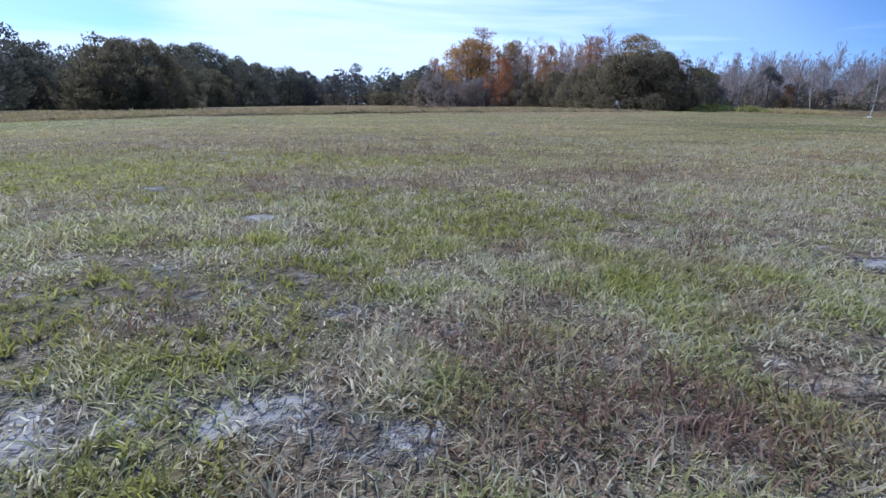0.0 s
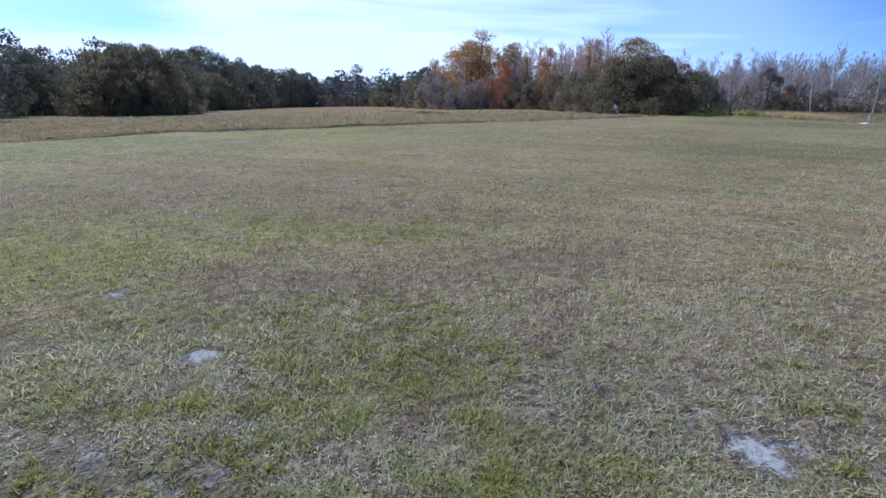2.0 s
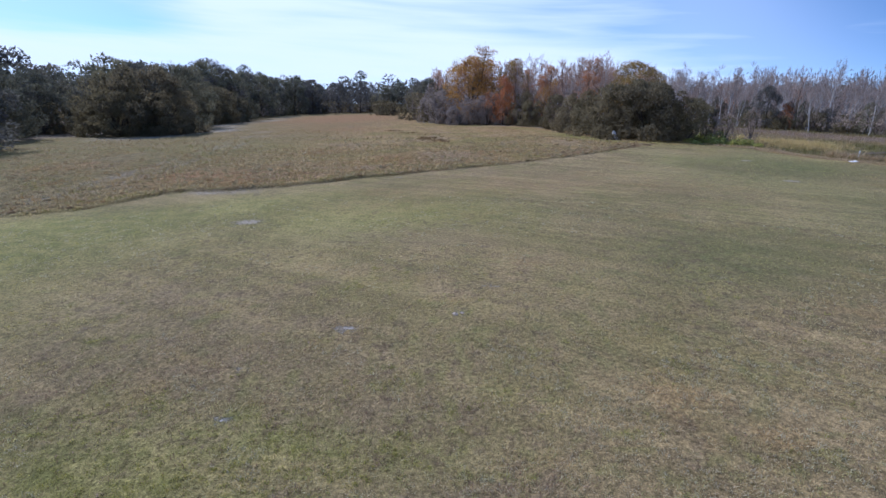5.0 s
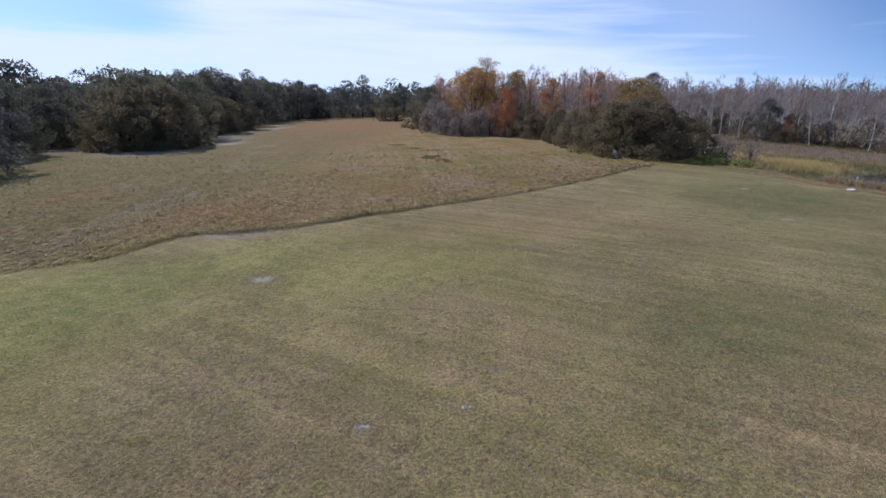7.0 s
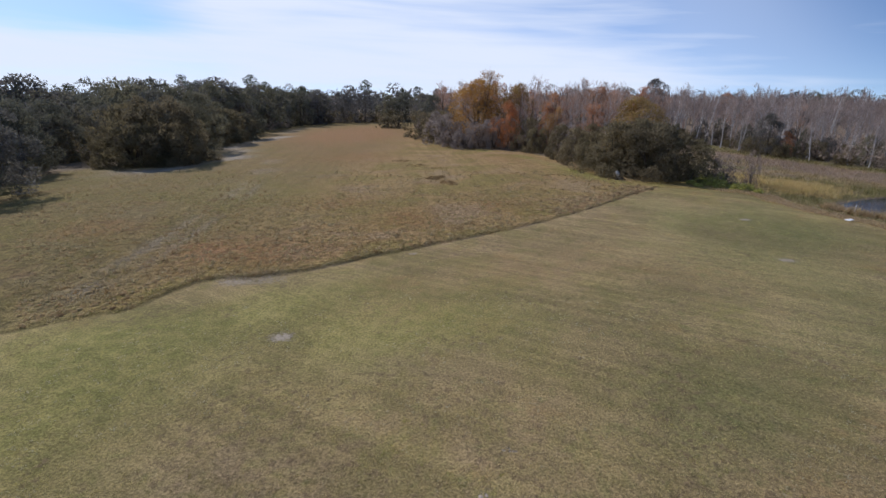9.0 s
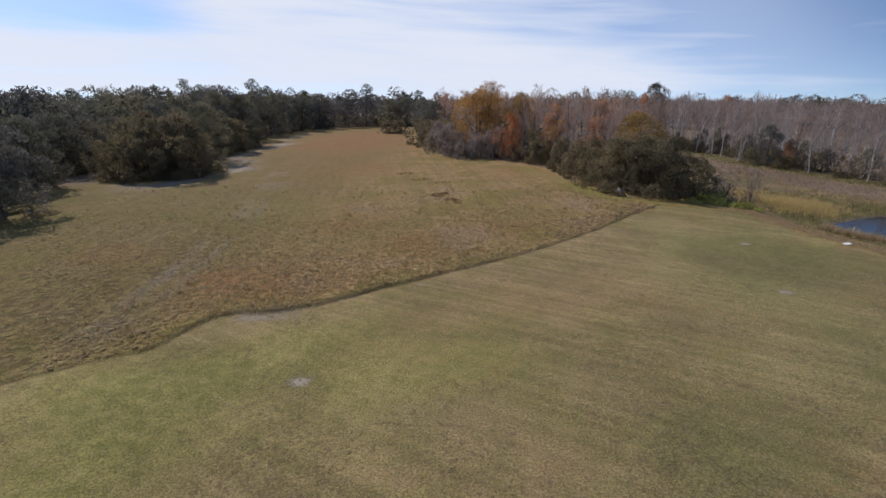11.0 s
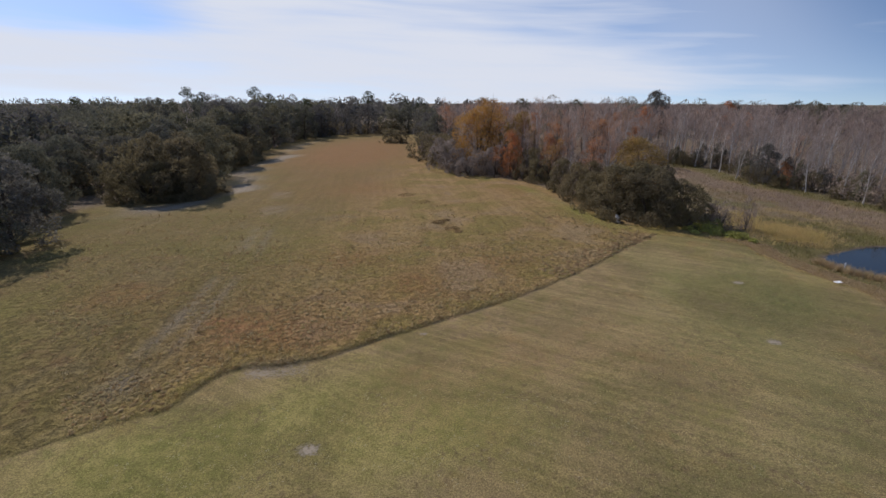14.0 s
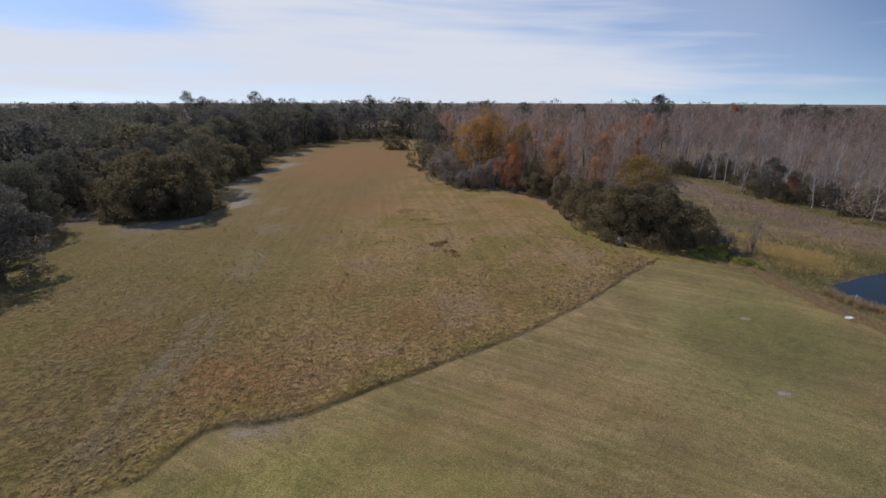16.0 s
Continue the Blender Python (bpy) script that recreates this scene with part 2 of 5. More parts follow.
    finish(n, c, 0.92, n.math("MULTIPLY", height, n.span(bare, 0.0, 1.0, 1.0, 0.25)), 0.05, specular=0.10, sheen=0.02)
    return m


def blade_material(name, colours, scale=0.9, spread=0.5, through_light=0.35, turf=False):
    """Grass blades: each blade its own tone, drifting in patches."""
    m, n = material(name)
    at = n.add("NewGeometry")
    own = at.outputs["Random Per Island"]
    patch = n.noise(at.outputs["Position"], scale, 4, 0.6)
    pick = n.math("ADD", n.math("MULTIPLY", own, spread), n.math("MULTIPLY", n.span(patch, 0.36, 0.62), 1.0 - spread))
    ramp = n.add("ValToRGB")
    ramp.color_ramp.elements[0].position, ramp.color_ramp.elements[0].color = 0.0, (*colours[0], 1)
    ramp.color_ramp.elements[1].position, ramp.color_ramp.elements[1].color = 1.0, (*colours[-1], 1)
    for i, c in enumerate(colours[1:-1]):
        e = ramp.color_ramp.elements.new((i + 1) / (len(colours) - 1))
        e.color = (*c, 1)
    n.put(ramp.inputs[0], pick)
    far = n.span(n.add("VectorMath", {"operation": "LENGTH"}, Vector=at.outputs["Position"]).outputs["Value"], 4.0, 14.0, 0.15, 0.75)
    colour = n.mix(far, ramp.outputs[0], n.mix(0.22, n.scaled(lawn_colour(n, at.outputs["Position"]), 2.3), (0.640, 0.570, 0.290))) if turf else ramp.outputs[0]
    if turf:
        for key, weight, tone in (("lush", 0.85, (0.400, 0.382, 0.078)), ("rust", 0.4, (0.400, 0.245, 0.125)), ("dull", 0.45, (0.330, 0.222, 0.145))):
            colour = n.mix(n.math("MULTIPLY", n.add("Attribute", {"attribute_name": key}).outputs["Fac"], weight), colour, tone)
    shade = n.noise(at.outputs["Position"], 60.0, 2)
    finish(n, n.scaled(colour, n.span(shade, 0.2, 0.8, 0.8, 1.2)), 0.55, through_light=through_light, specular=0.24)
    return m


def leaf_material(name, tones, own_spread=0.3, through_light=0.42, roughness=0.85):
    """Foliage in several tones: tree by tree, and a little leaf by leaf."""
    m, n = material(name)
    geo = n.add("NewGeometry")
    tree_tone = n.add("ObjectInfo").outputs["Random"]
    pick = n.math("ADD", n.math("MULTIPLY", geo.outputs["Random Per Island"], own_spread), n.math("MULTIPLY", tree_tone, 1.0 - own_spread))
    ramp = n.add("ValToRGB")
    ramp.color_ramp.elements[0].color, ramp.color_ramp.elements[1].color = (*tones[0], 1), (*tones[-1], 1)
    for i, c in enumerate(tones[1:-1]):
        ramp.color_ramp.elements.new((i + 1) / (len(tones) - 1)).color = (*c, 1)
    n.put(ramp.inputs[0], pick)
    c = n.scaled(ramp.outputs[0], n.span(n.noise(geo.outputs["Position"], 0.55, 3), 0.3, 0.7, 0.72, 1.28))
    finish(n, c, roughness, through_light=through_light, specular=0.1)
    return m


def bark_material(name, a, b):
    m, n = material(name)
    at = n.add("TexCoord").outputs["Object"]
    long = n.add("Mapping", {}, Scale=(6.0, 6.0, 0.9))
    n.put(long.inputs["Vector"], at)
    g = n.noise(long.outputs[0], 2.0, 5, 0.65)
    c = n.mix(n.span(g, 0.3, 0.7), a, b)
    c = n.scaled(c, n.span(n.add("ObjectInfo").outputs["Random"], 0.0, 1.0, 0.75, 1.2))
    finish(n, c, 0.9, g, 0.02, specular=0.15)
    return m


def water_material():
    m, n = material("pond_water")
    at = n.add("NewGeometry").outputs["Position"]
    ripple = n.noise(at, 2.2, 4, 0.55)
    finish(n, n.mix(n.noise(at, 0.4, 2), (0.010, 0.013, 0.014), (0.022, 0.024, 0.018)), 0.03, ripple, 0.006, specular=0.25)
    return m


def plain_material(name, colour, roughness=0.6):
    m, n = material(name)
    at = n.add("TexCoord").outputs["Object"]
    c = n.scaled(colour, n.span(n.noise(at, 5.0, 5, 0.6), 0.25, 0.75, 0.85, 1.05))
    finish(n, c, roughness, n.noise(at, 40.0, 2), 0.003)
    return m


MAT_GROUND = ground_material()
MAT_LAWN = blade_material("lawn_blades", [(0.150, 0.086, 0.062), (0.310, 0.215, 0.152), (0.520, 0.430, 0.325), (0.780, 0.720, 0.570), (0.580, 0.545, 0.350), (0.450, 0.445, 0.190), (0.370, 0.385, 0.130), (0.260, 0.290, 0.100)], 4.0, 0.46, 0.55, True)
MAT_TUFT = blade_material("tuft_blades", [(0.215, 0.205, 0.055), (0.340, 0.318, 0.078), (0.480, 0.430, 0.130)], 3.0, 0.5, 0.5)
MAT_DEAD = blade_material("dead_blades", [(0.135, 0.070, 0.050), (0.230, 0.125, 0.085), (0.330, 0.215, 0.150), (0.520, 0.425, 0.320)], 9.0, 0.6, 0.4)
MAT_BLEACHED = blade_material("bleached_blades", [(0.400, 0.330, 0.210), (0.560, 0.500, 0.350), (0.480, 0.450, 0.230)], 1.2, 0.5, 0.5)
MAT_ROUGH = blade_material("rough_blades", [(0.255, 0.138, 0.062), (0.355, 0.240, 0.105), (0.420, 0.320, 0.155), (0.300, 0.258, 0.090), (0.255, 0.240, 0.076)], 0.38, 0.35, 0.5)
MAT_TUSSOCK = blade_material("tussock_blades", [(0.255, 0.160, 0.084), (0.350, 0.250, 0.130), (0.425, 0.330, 0.180), (0.460, 0.378, 0.218), (0.320, 0.280, 0.120)], 1.9, 0.25, 0.45)
MAT_MOUND = leaf_material("tussock_mounds", [(0.290, 0.178, 0.082), (0.355, 0.245, 0.116), (0.415, 0.310, 0.150), (0.330, 0.262, 0.104)], 1.0, 0.35)
MAT_CORNER = leaf_material("dark_tussocks", [(0.240, 0.152, 0.080), (0.300, 0.205, 0.105), (0.360, 0.262, 0.136)], 1.0, 0.35)
MAT_SEDGE = blade_material("sedge_blades", [(0.115, 0.108, 0.038), (0.180, 0.162, 0.054), (0.270, 0.228, 0.086)], 0.5, 0.4)
MAT_MAUVE = blade_material("grey_reed_blades", [(0.250, 0.178, 0.128), (0.360, 0.270, 0.200), (0.300, 0.220, 0.165)], 0.4, 0.4)
MAT_STRAW = blade_material("straw_blades", [(0.380, 0.270, 0.165), (0.500, 0.375, 0.225), (0.440, 0.340, 0.170)], 0.6, 0.5, 0.5)
MAT_GOLDEN = blade_material("golden_reed_blades", [(0.520, 0.380, 0.160), (0.640, 0.490, 0.225), (0.470, 0.385, 0.130)], 0.6, 0.5, 0.5)
MAT_REED = blade_material("reed_blades", [(0.260, 0.190, 0.115), (0.390, 0.290, 0.140), (0.320, 0.235, 0.145), (0.210, 0.185, 0.068)], 0.14, 0.4)
MAT_WEED = leaf_material("weed_leaves", [(0.28, 0.29, 0.080), (0.46, 0.45, 0.140)], 0.8, 0.45)
MAT_OAK = leaf_material("oak_leaves", [(0.102, 0.104, 0.096), (0.178, 0.162, 0.150), (0.146, 0.145, 0.108), (0.232, 0.212, 0.132), (0.160, 0.148, 0.144), (0.204, 0.194, 0.154)], 0.16, 0.38)
MAT_SHRUB = leaf_material("shrub_leaves", [(0.168, 0.138, 0.090), (0.202, 0.170, 0.097), (0.244, 0.196, 0.120)], 0.2, 0.5)
MAT_GREY = leaf_material("grey_twiggy_leaves", [(0.255, 0.212, 0.190), (0.350, 0.300, 0.270)], 0.3, 0.4)
MAT_BRUSH = leaf_material("brush_twigs", [(0.250, 0.195, 0.160), (0.400, 0.320, 0.260)], 0.5)
MAT_ORANGE = leaf_material("orange_leaves", [(0.500, 0.245, 0.074), (0.430, 0.270, 0.090)], 0.6, 0.48)
MAT_OLIVE = leaf_material("olive_gold_leaves", [(0.320, 0.200, 0.078), (0.310, 0.230, 0.085)], 0.6, 0.48)
MAT_RUST = leaf_material("rust_leaves", [(0.520, 0.205, 0.085), (0.420, 0.250, 0.145)], 0.6, 0.48)
MAT_PINE = leaf_material("pine_needles", [(0.050, 0.060, 0.036), (0.090, 0.100, 0.052)])
MAT_BARK = bark_material("brown_bark", (0.060, 0.048, 0.038), (0.150, 0.125, 0.100))
MAT_PALE = bark_material("pale_bark", (0.300, 0.275, 0.260), (0.580, 0.545, 0.520))
MAT_TWIG = leaf_material("grey_twigs", [(0.315, 0.250, 0.218), (0.445, 0.365, 0.325)], 0.4, 0.5)
MAT_RED_TWIG = leaf_material("reddish_twigs", [(0.320, 0.205, 0.150), (0.450, 0.300, 0.225)], 0.4, 0.5)
MAT_FAR_TWIG = leaf_material("far_twigs", [(0.245, 0.188, 0.162), (0.375, 0.295, 0.258)], 0.4, 0.5)
MAT_WATER = water_material()
MAT_CLOD = plain_material("sandy_soil", (0.42, 0.34, 0.27), 0.95)
MAT_WHITE = plain_material("white_sheet", (0.82, 0.83, 0.84), 0.5)


# ---- mesh helpers ----
def mesh_from(name, verts, faces):
    """A mesh from arrays: verts (n, 3) and blocks of equal-sized faces, each (m, k)."""
    me = bpy.data.meshes.new(name)
    verts = np.asarray(verts, np.float32)
    me.vertices.add(len(verts))
    me.vertices.foreach_set("co", verts.ravel())
    loops = np.concatenate([f.ravel() for f in faces]).astype(np.int32)
    sizes = np.concatenate([np.full(len(f), f.shape[1], np.int32) for f in faces])
    starts = np.r_[0, np.cumsum(sizes)[:-1]].astype(np.int32)
    me.loops.add(len(loops))
    me.loops.foreach_set("vertex_index", loops)
    me.polygons.add(len(sizes))
    me.polygons.foreach_set("loop_start", starts)
    me.polygons.foreach_set("loop_total", sizes)
    me.update(calc_edges=True)
    return me


def part(name, me, mat, parent=None, label=""):
    ob = new(name, me)
    me.materials.append(mat)
    if parent is not None:
        ob.parent = parent
    return tagged(ob, label) if label else ob


def blades(rng, base, length, width, lean, bend=0.5):
    """Tapered, bent blades: a quad and a tip each."""
    n = len(base)
    a = rng.uniform(0, 2 * np.pi, n)
    side = np.c_[np.cos(a), np.sin(a), np.zeros(n)] * (width / 2)[:, None]
    b = rng.uniform(0, 2 * np.pi, n)
    out = np.c_[np.cos(b), np.sin(b), np.zeros(n)]
    up = np.array([0, 0, 1.0])
    mid = base + (out * np.sin(lean)[:, None] + up * np.cos(lean)[:, None]) * (length * 0.55)[:, None]
    lean2 = lean + bend
    tip = mid + (out * np.sin(lean2)[:, None] + up * np.cos(lean2)[:, None]) * (length * 0.45)[:, None]
    v = np.stack([base - side, base + side, mid - side * 0.8, mid + side * 0.8, tip], 1).reshape(-1, 3)
    i = (np.arange(n) * 5)[:, None]
    return v, [np.c_[i, i + 1, i + 3, i + 2], np.c_[i + 2, i + 3, i + 4]]


def leaves(rng, at, size, flat=0.0, facing=None):
    """Small pointed leaf sprays, each a bent rhombus; facing: the way that each one's upper side is turned."""
    n = len(at)
    d = rng.normal(size=(n, 3))
    d[:, 2] *= 1.0 - flat
    d /= np.linalg.norm(d, axis=1)[:, None] + 1e-9
    e = np.cross(d, rng.normal(size=(n, 3)))
    if facing is not None:
        f = facing + rng.normal(size=(n, 3)) * 0.40
        d = np.cross(f, d)
        d /= np.linalg.norm(d, axis=1)[:, None] + 1e-9
        e = np.cross(f, d)
    e /= np.linalg.norm(e, axis=1)[:, None] + 1e-9
    f = np.cross(d, e)
    s = size[:, None]
    v = np.stack([at - d * s * 0.5, at + e * s * 0.38 + f * s * 0.08, at + d * s * 0.5, at - e * s * 0.38 + f * s * 0.08], 1).reshape(-1, 3)
    i = (np.arange(n) * 4)[:, None]
    return v, [np.c_[i, i + 1, i + 2, i + 3]]


def sprays(rng, at, size, rise=0.6, facing=None):
    """Small pointed sprays of foliage that reach upwards and outwards, one triangle each."""
    n = len(at)
    out = rng.normal(size=(n, 3)) if facing is None else facing
    d = rng.normal(size=(n, 3)) * 0.55 + out * 0.35 + (0, 0, rise)
    d /= np.linalg.norm(d, axis=1)[:, None] + 1e-9
    e = np.cross(out + rng.normal(size=(n, 3)) * 0.40, d)
    e /= np.linalg.norm(e, axis=1)[:, None] + 1e-9
    s = size[:, None]
    v = np.stack([at - d * s * 0.42 - e * s * 0.28, at - d * s * 0.42 + e * s * 0.28, at + d * s * 0.62], 1).reshape(-1, 3)
    i = (np.arange(n) * 3)[:, None]
    return v, [np.c_[i, i + 1, i + 2]]


def crown_mesh(name, rng, at, size, rise=0.6, facing=None):
    """A crown of small leaf sprays."""
    v, f = sprays(rng, at, size, rise, facing)
    return mesh_from(name, v, f)


def strips(rng, p, q, w0, w1):
    """Thin twigs from p to q, each a tapered strip."""
    d = q - p
    s = np.cross(d, rng.normal(size=d.shape))
    s /= np.linalg.norm(s, axis=1)[:, None] + 1e-9
    v = np.stack([p - s * w0[:, None] / 2, p + s * w0[:, None] / 2, q + s * w1[:, None] / 2, q - s * w1[:, None] / 2], 1).reshape(-1, 3)
    i = (np.arange(len(p)) * 4)[:, None]
    return v, [np.c_[i, i + 1, i + 2, i + 3]]


def tube(points, radii, sides=6):
    """A tapered limb along points."""
    points, rings = np.asarray(points, float), []
    for k, (p, r) in enumerate(zip(points, radii)):
        d = points[min(k + 1, len(points) - 1)] - points[max(k - 1, 0)]
        d /= np.linalg.norm(d) + 1e-9
        x = np.cross(d, (0.3, 0.9, 0.1))
        x /= np.linalg.norm(x)
        y = np.cross(d, x)
        a = np.arange(sides) * 2 * np.pi / sides
        rings.append(p + r * (np.cos(a)[:, None] * x + np.sin(a)[:, None] * y))
    v = np.concatenate(rings)
    f = []
    for k in range(len(points) - 1):
        for j in range(sides):
            f.append((k * sides + j, k * sides + (j + 1) % sides, (k + 1) * sides + (j + 1) % sides, (k + 1) * sides + j))
    return v, [np.array(f)]


def joined(name, pieces):
    """One mesh out of several (verts, faces) pieces."""
    vs, quads, tris, off = [], [], [], 0
    for v, fs in pieces:
        vs.append(v)
        for f in fs:
            (quads if f.shape[1] == 4 else tris).append(f + off)
        off += len(v)
    return mesh_from(name, np.concatenate(vs), [np.concatenate(x) for x in (quads, tris) if x])


# ---- the lie of the land ----
FRONT_Y, FRONT_X = [40, 55, 69, 76, 88, 104, 121, 132, 160], [72, 66.5, 64, 63, 60.5, 56.5, 57, 50, 34]        # foot of the leafless wood
EDGE = np.array([(-140, -40), (-60, -4), (-32, 12.2), (-21, 18.8), (-17.6, 21.2), (-15.6, 22.3), (-15.1, 24.2), (-14.6, 25.6), (-13.4, 26.4), (-12, 26.5), (-10.9, 26.8), (-9.5, 27.4), (-8, 28.7), (-6.5, 29.9), (-4.6, 31.4), (-3.1, 32.6), (0.7, 35.6), (2.8, 37.3), (5.8, 40.2), (8.8, 43.4), (12, 46.6), (15.6, 51.4), (19.3, 55.8), (21.8, 58.3)])
EDGE[3:20] += (0.16, -0.20)
BANK = np.array([(21.8, 58.3), (26.8, 57), (30.1, 54.5), (29.6, 51.5), (30.6, 47.9), (31.1, 44.9), (32.2, 42.1), (32.4, 38.5), (33.5, 30), (36, 15), (40, -12), (60, -120)])
POND = np.array([(35.2, 49.9), (35.6, 51.7), (37.3, 53.3), (39.4, 54.4), (42.5, 56.1), (46.3, 57.3), (52, 56.4), (57, 53), (58, 46), (53, 42.4), (44, 42.0), (39.0, 44.9), (37.0, 46.9), (35.7, 48.6)])
LAWN = np.concatenate([EDGE, BANK[1:], np.array([(-140, -120)])])


def inside(poly, x, y):
    """Which points lie within a polygon."""
    r = np.zeros(np.shape(x), bool)
    for (x0, y0), (x1, y1) in zip(poly, np.roll(poly, -1, 0)):
        c = (y0 > y) != (y1 > y)
        r ^= c & (x < (x1 - x0) * (y - y0) / (y1 - y0 + 1e-12) + x0)
    return r


def away(line, x, y):
    """Distance to a polyline."""
    d = np.full(np.shape(x), 1e9)
    for (x0, y0), (x1, y1) in zip(line[:-1], line[1:]):
        ux, uy = x1 - x0, y1 - y0
        t = np.clip(((x - x0) * ux + (y - y0) * uy) / (ux * ux + uy * uy), 0, 1)
        d = np.minimum(d, np.hypot(x - x0 - t * ux, y - y0 - t * uy))
    return d


def smooth(v, a, b):
    t = np.clip((v - a) / (b - a), 0, 1)
    return t * t * (3 - 2 * t)


def wave(x, y, s, seed):
    """Cheap smooth noise, about -1 to 1."""
    r = np.random.RandomState(seed)
    out = 0
    for k in range(5):
        a, p, f = r.uniform(0, 6.28), r.uniform(0, 6.28), s * r.uniform(0.6, 1.7)
        out = out + np.sin((x * np.cos(a) + y * np.sin(a)) * f + p)
    return out / 3.0


def is_lawn(x, y):
    return inside(LAWN, x, y)


def is_marsh(x, y):
    """The low wet ground round the pond, up to the bare wood."""
    west = np.interp(y, [-120, 38, 54, 60, 66, 80, 100, 135], [42, 33, 31, 31, 30, 25, 30, 50])
    return (x > west) & ~is_lawn(x, y) & (y < 150)


def fall(x, y):
    """The land drops gently to both sides of the flight."""
    side = np.minimum(np.abs(x), 36 + 0.9 * np.maximum(y - 60, 0))
    d = np.sqrt(y * y + (0.35 * side) ** 2 + 225)
    return 0.016 * side ** 2 / d * np.minimum(1, 700 / d)


def height(x, y):
    """Height of the ground."""
    h = -fall(x, y) + 0.018 * wave(x, y, 2.2, 3) * smooth(np.hypot(x, y - 3), 2, 12)
    h = h + 0.10 * wave(x, y, 0.12, 4) * smooth(np.hypot(x, y), 15, 70)
    e = away(EDGE, x, y)
    field = ~is_lawn(x, y) & ~is_marsh(x, y)
    h = h + np.where(field, (0.06 + 0.05 * np.exp(-((x + 9) / 6) ** 2) + 0.045 * wave(x, y, 1.1, 6)) * smooth(x, -19, -13) * smooth(e, 0.0, 0.32) * (1 - 0.6 * smooth(e, 0.6, 2.0)) + 0.03 * wave(x, y, 1.6, 5) * smooth(e, 0.2, 2), 0)
    h = h - 0.05 * np.exp(-((e - 0.05) / 0.16) ** 2)
    ring = np.concatenate([POND, POND[:1]])
    d = np.where(inside(POND, x, y), -away(ring, x, y), away(ring, x, y))
    h = h - 0.35 * (1 - smooth(d, -1.0, 9)) - 0.9 * (1 - smooth(d, -3, 0.6))
    return h


def woods(x, y):
    """Leaf litter under the trees: 0 to 1."""
    left = np.interp(y, [-50, 38, 62, 70, 84, 92, 110, 130, 160, 200, 235, 245], [-46, -49, -56, -57, -50, -56, -61, -64, -70, -75, -70, -62])
    right = np.where(y > 98, np.interp(y, [98, 104, 112, 135, 155, 190, 240], [9, 2, -3, -9, -12, -16, -22]), np.interp(y, [58, 62, 72, 80, 98], [40, 27, 18, 17, 10]))
    dry = (x > right) & (y > 60) & ~is_marsh(x, y)
    bare = (x > np.interp(y, [-120, 40, 55, 69, 88, 104, 121, 132, 150], [110, 73, 67.5, 65, 61.5, 57.5, 57, 52, 44])) & is_marsh(x, y)
    out = smooth(left - x, -2, 3) + dry + bare + (y > 246)
    return np.clip(out, 0, 1)


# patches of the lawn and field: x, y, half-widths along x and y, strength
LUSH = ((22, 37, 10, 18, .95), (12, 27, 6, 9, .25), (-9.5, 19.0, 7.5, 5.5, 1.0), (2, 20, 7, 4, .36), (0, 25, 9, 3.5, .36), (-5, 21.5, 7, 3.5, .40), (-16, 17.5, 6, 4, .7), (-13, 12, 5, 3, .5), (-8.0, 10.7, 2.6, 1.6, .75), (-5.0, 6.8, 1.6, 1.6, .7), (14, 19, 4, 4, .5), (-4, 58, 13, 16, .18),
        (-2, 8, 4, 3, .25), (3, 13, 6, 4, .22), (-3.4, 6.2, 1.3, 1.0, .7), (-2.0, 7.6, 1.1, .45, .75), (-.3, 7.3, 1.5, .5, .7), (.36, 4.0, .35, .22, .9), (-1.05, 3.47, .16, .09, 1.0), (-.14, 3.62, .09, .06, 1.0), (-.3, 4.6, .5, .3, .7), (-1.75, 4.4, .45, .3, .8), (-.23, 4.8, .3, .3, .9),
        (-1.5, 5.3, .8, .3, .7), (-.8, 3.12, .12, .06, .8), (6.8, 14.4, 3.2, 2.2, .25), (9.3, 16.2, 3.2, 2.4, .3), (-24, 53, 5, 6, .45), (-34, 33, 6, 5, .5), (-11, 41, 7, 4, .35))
RUST = ((-38, 172, 20, 46, .95), (-26, 90, 12, 26, .35), (-31, 138, 18, 30, .7), (-14, 30.5, 4.5, 3, .75), (-17.3, 32.2, 2.2, 1.2, .9), (-5, 40.5, 2.4, 3.5, 1.0), (-12, 47, 3, 2.5, .7), (-28, 37, 4, 3, .6), (3, 46, 3, 3, .5), (8, 86, 5, 8, .4), (-18, 87, 6, 8, .5), (2.5, 28, 3.2, 2.2, .6), (12, 29, 6, 3, .5), (-3, 26, 3, 1.4, .5), (-3, 22.5, 3, 2, .45))
DULL = ((-4.5, 9.8, 4.6, 2.6, .65), (-6.8, 12.2, 2.2, 1.4, .55), (2, 14, 7, 4, .2), (-2.2, 17.5, 2.6, 1.4, .55), (-.25, 3.55, .20, .10, 1.0), (-.05, 3.35, .24, .13, 1.0), (-.33, 3.27, .15, .08, 1.0), (.2, 3.25, .2, .1, .7), (-.86, 5.85, .75, .26, .85), (.45, 6.3, .75, .22, .75), (-1.7, 5.95, .6, .2, .6), (.95, 6.65, .9, .4, .6), (-1.05, 8.05, 1.4, .5, .6), (.3, 4.2, .25, .12, .5), (-1.1, 3.7, .2, .1, .5))


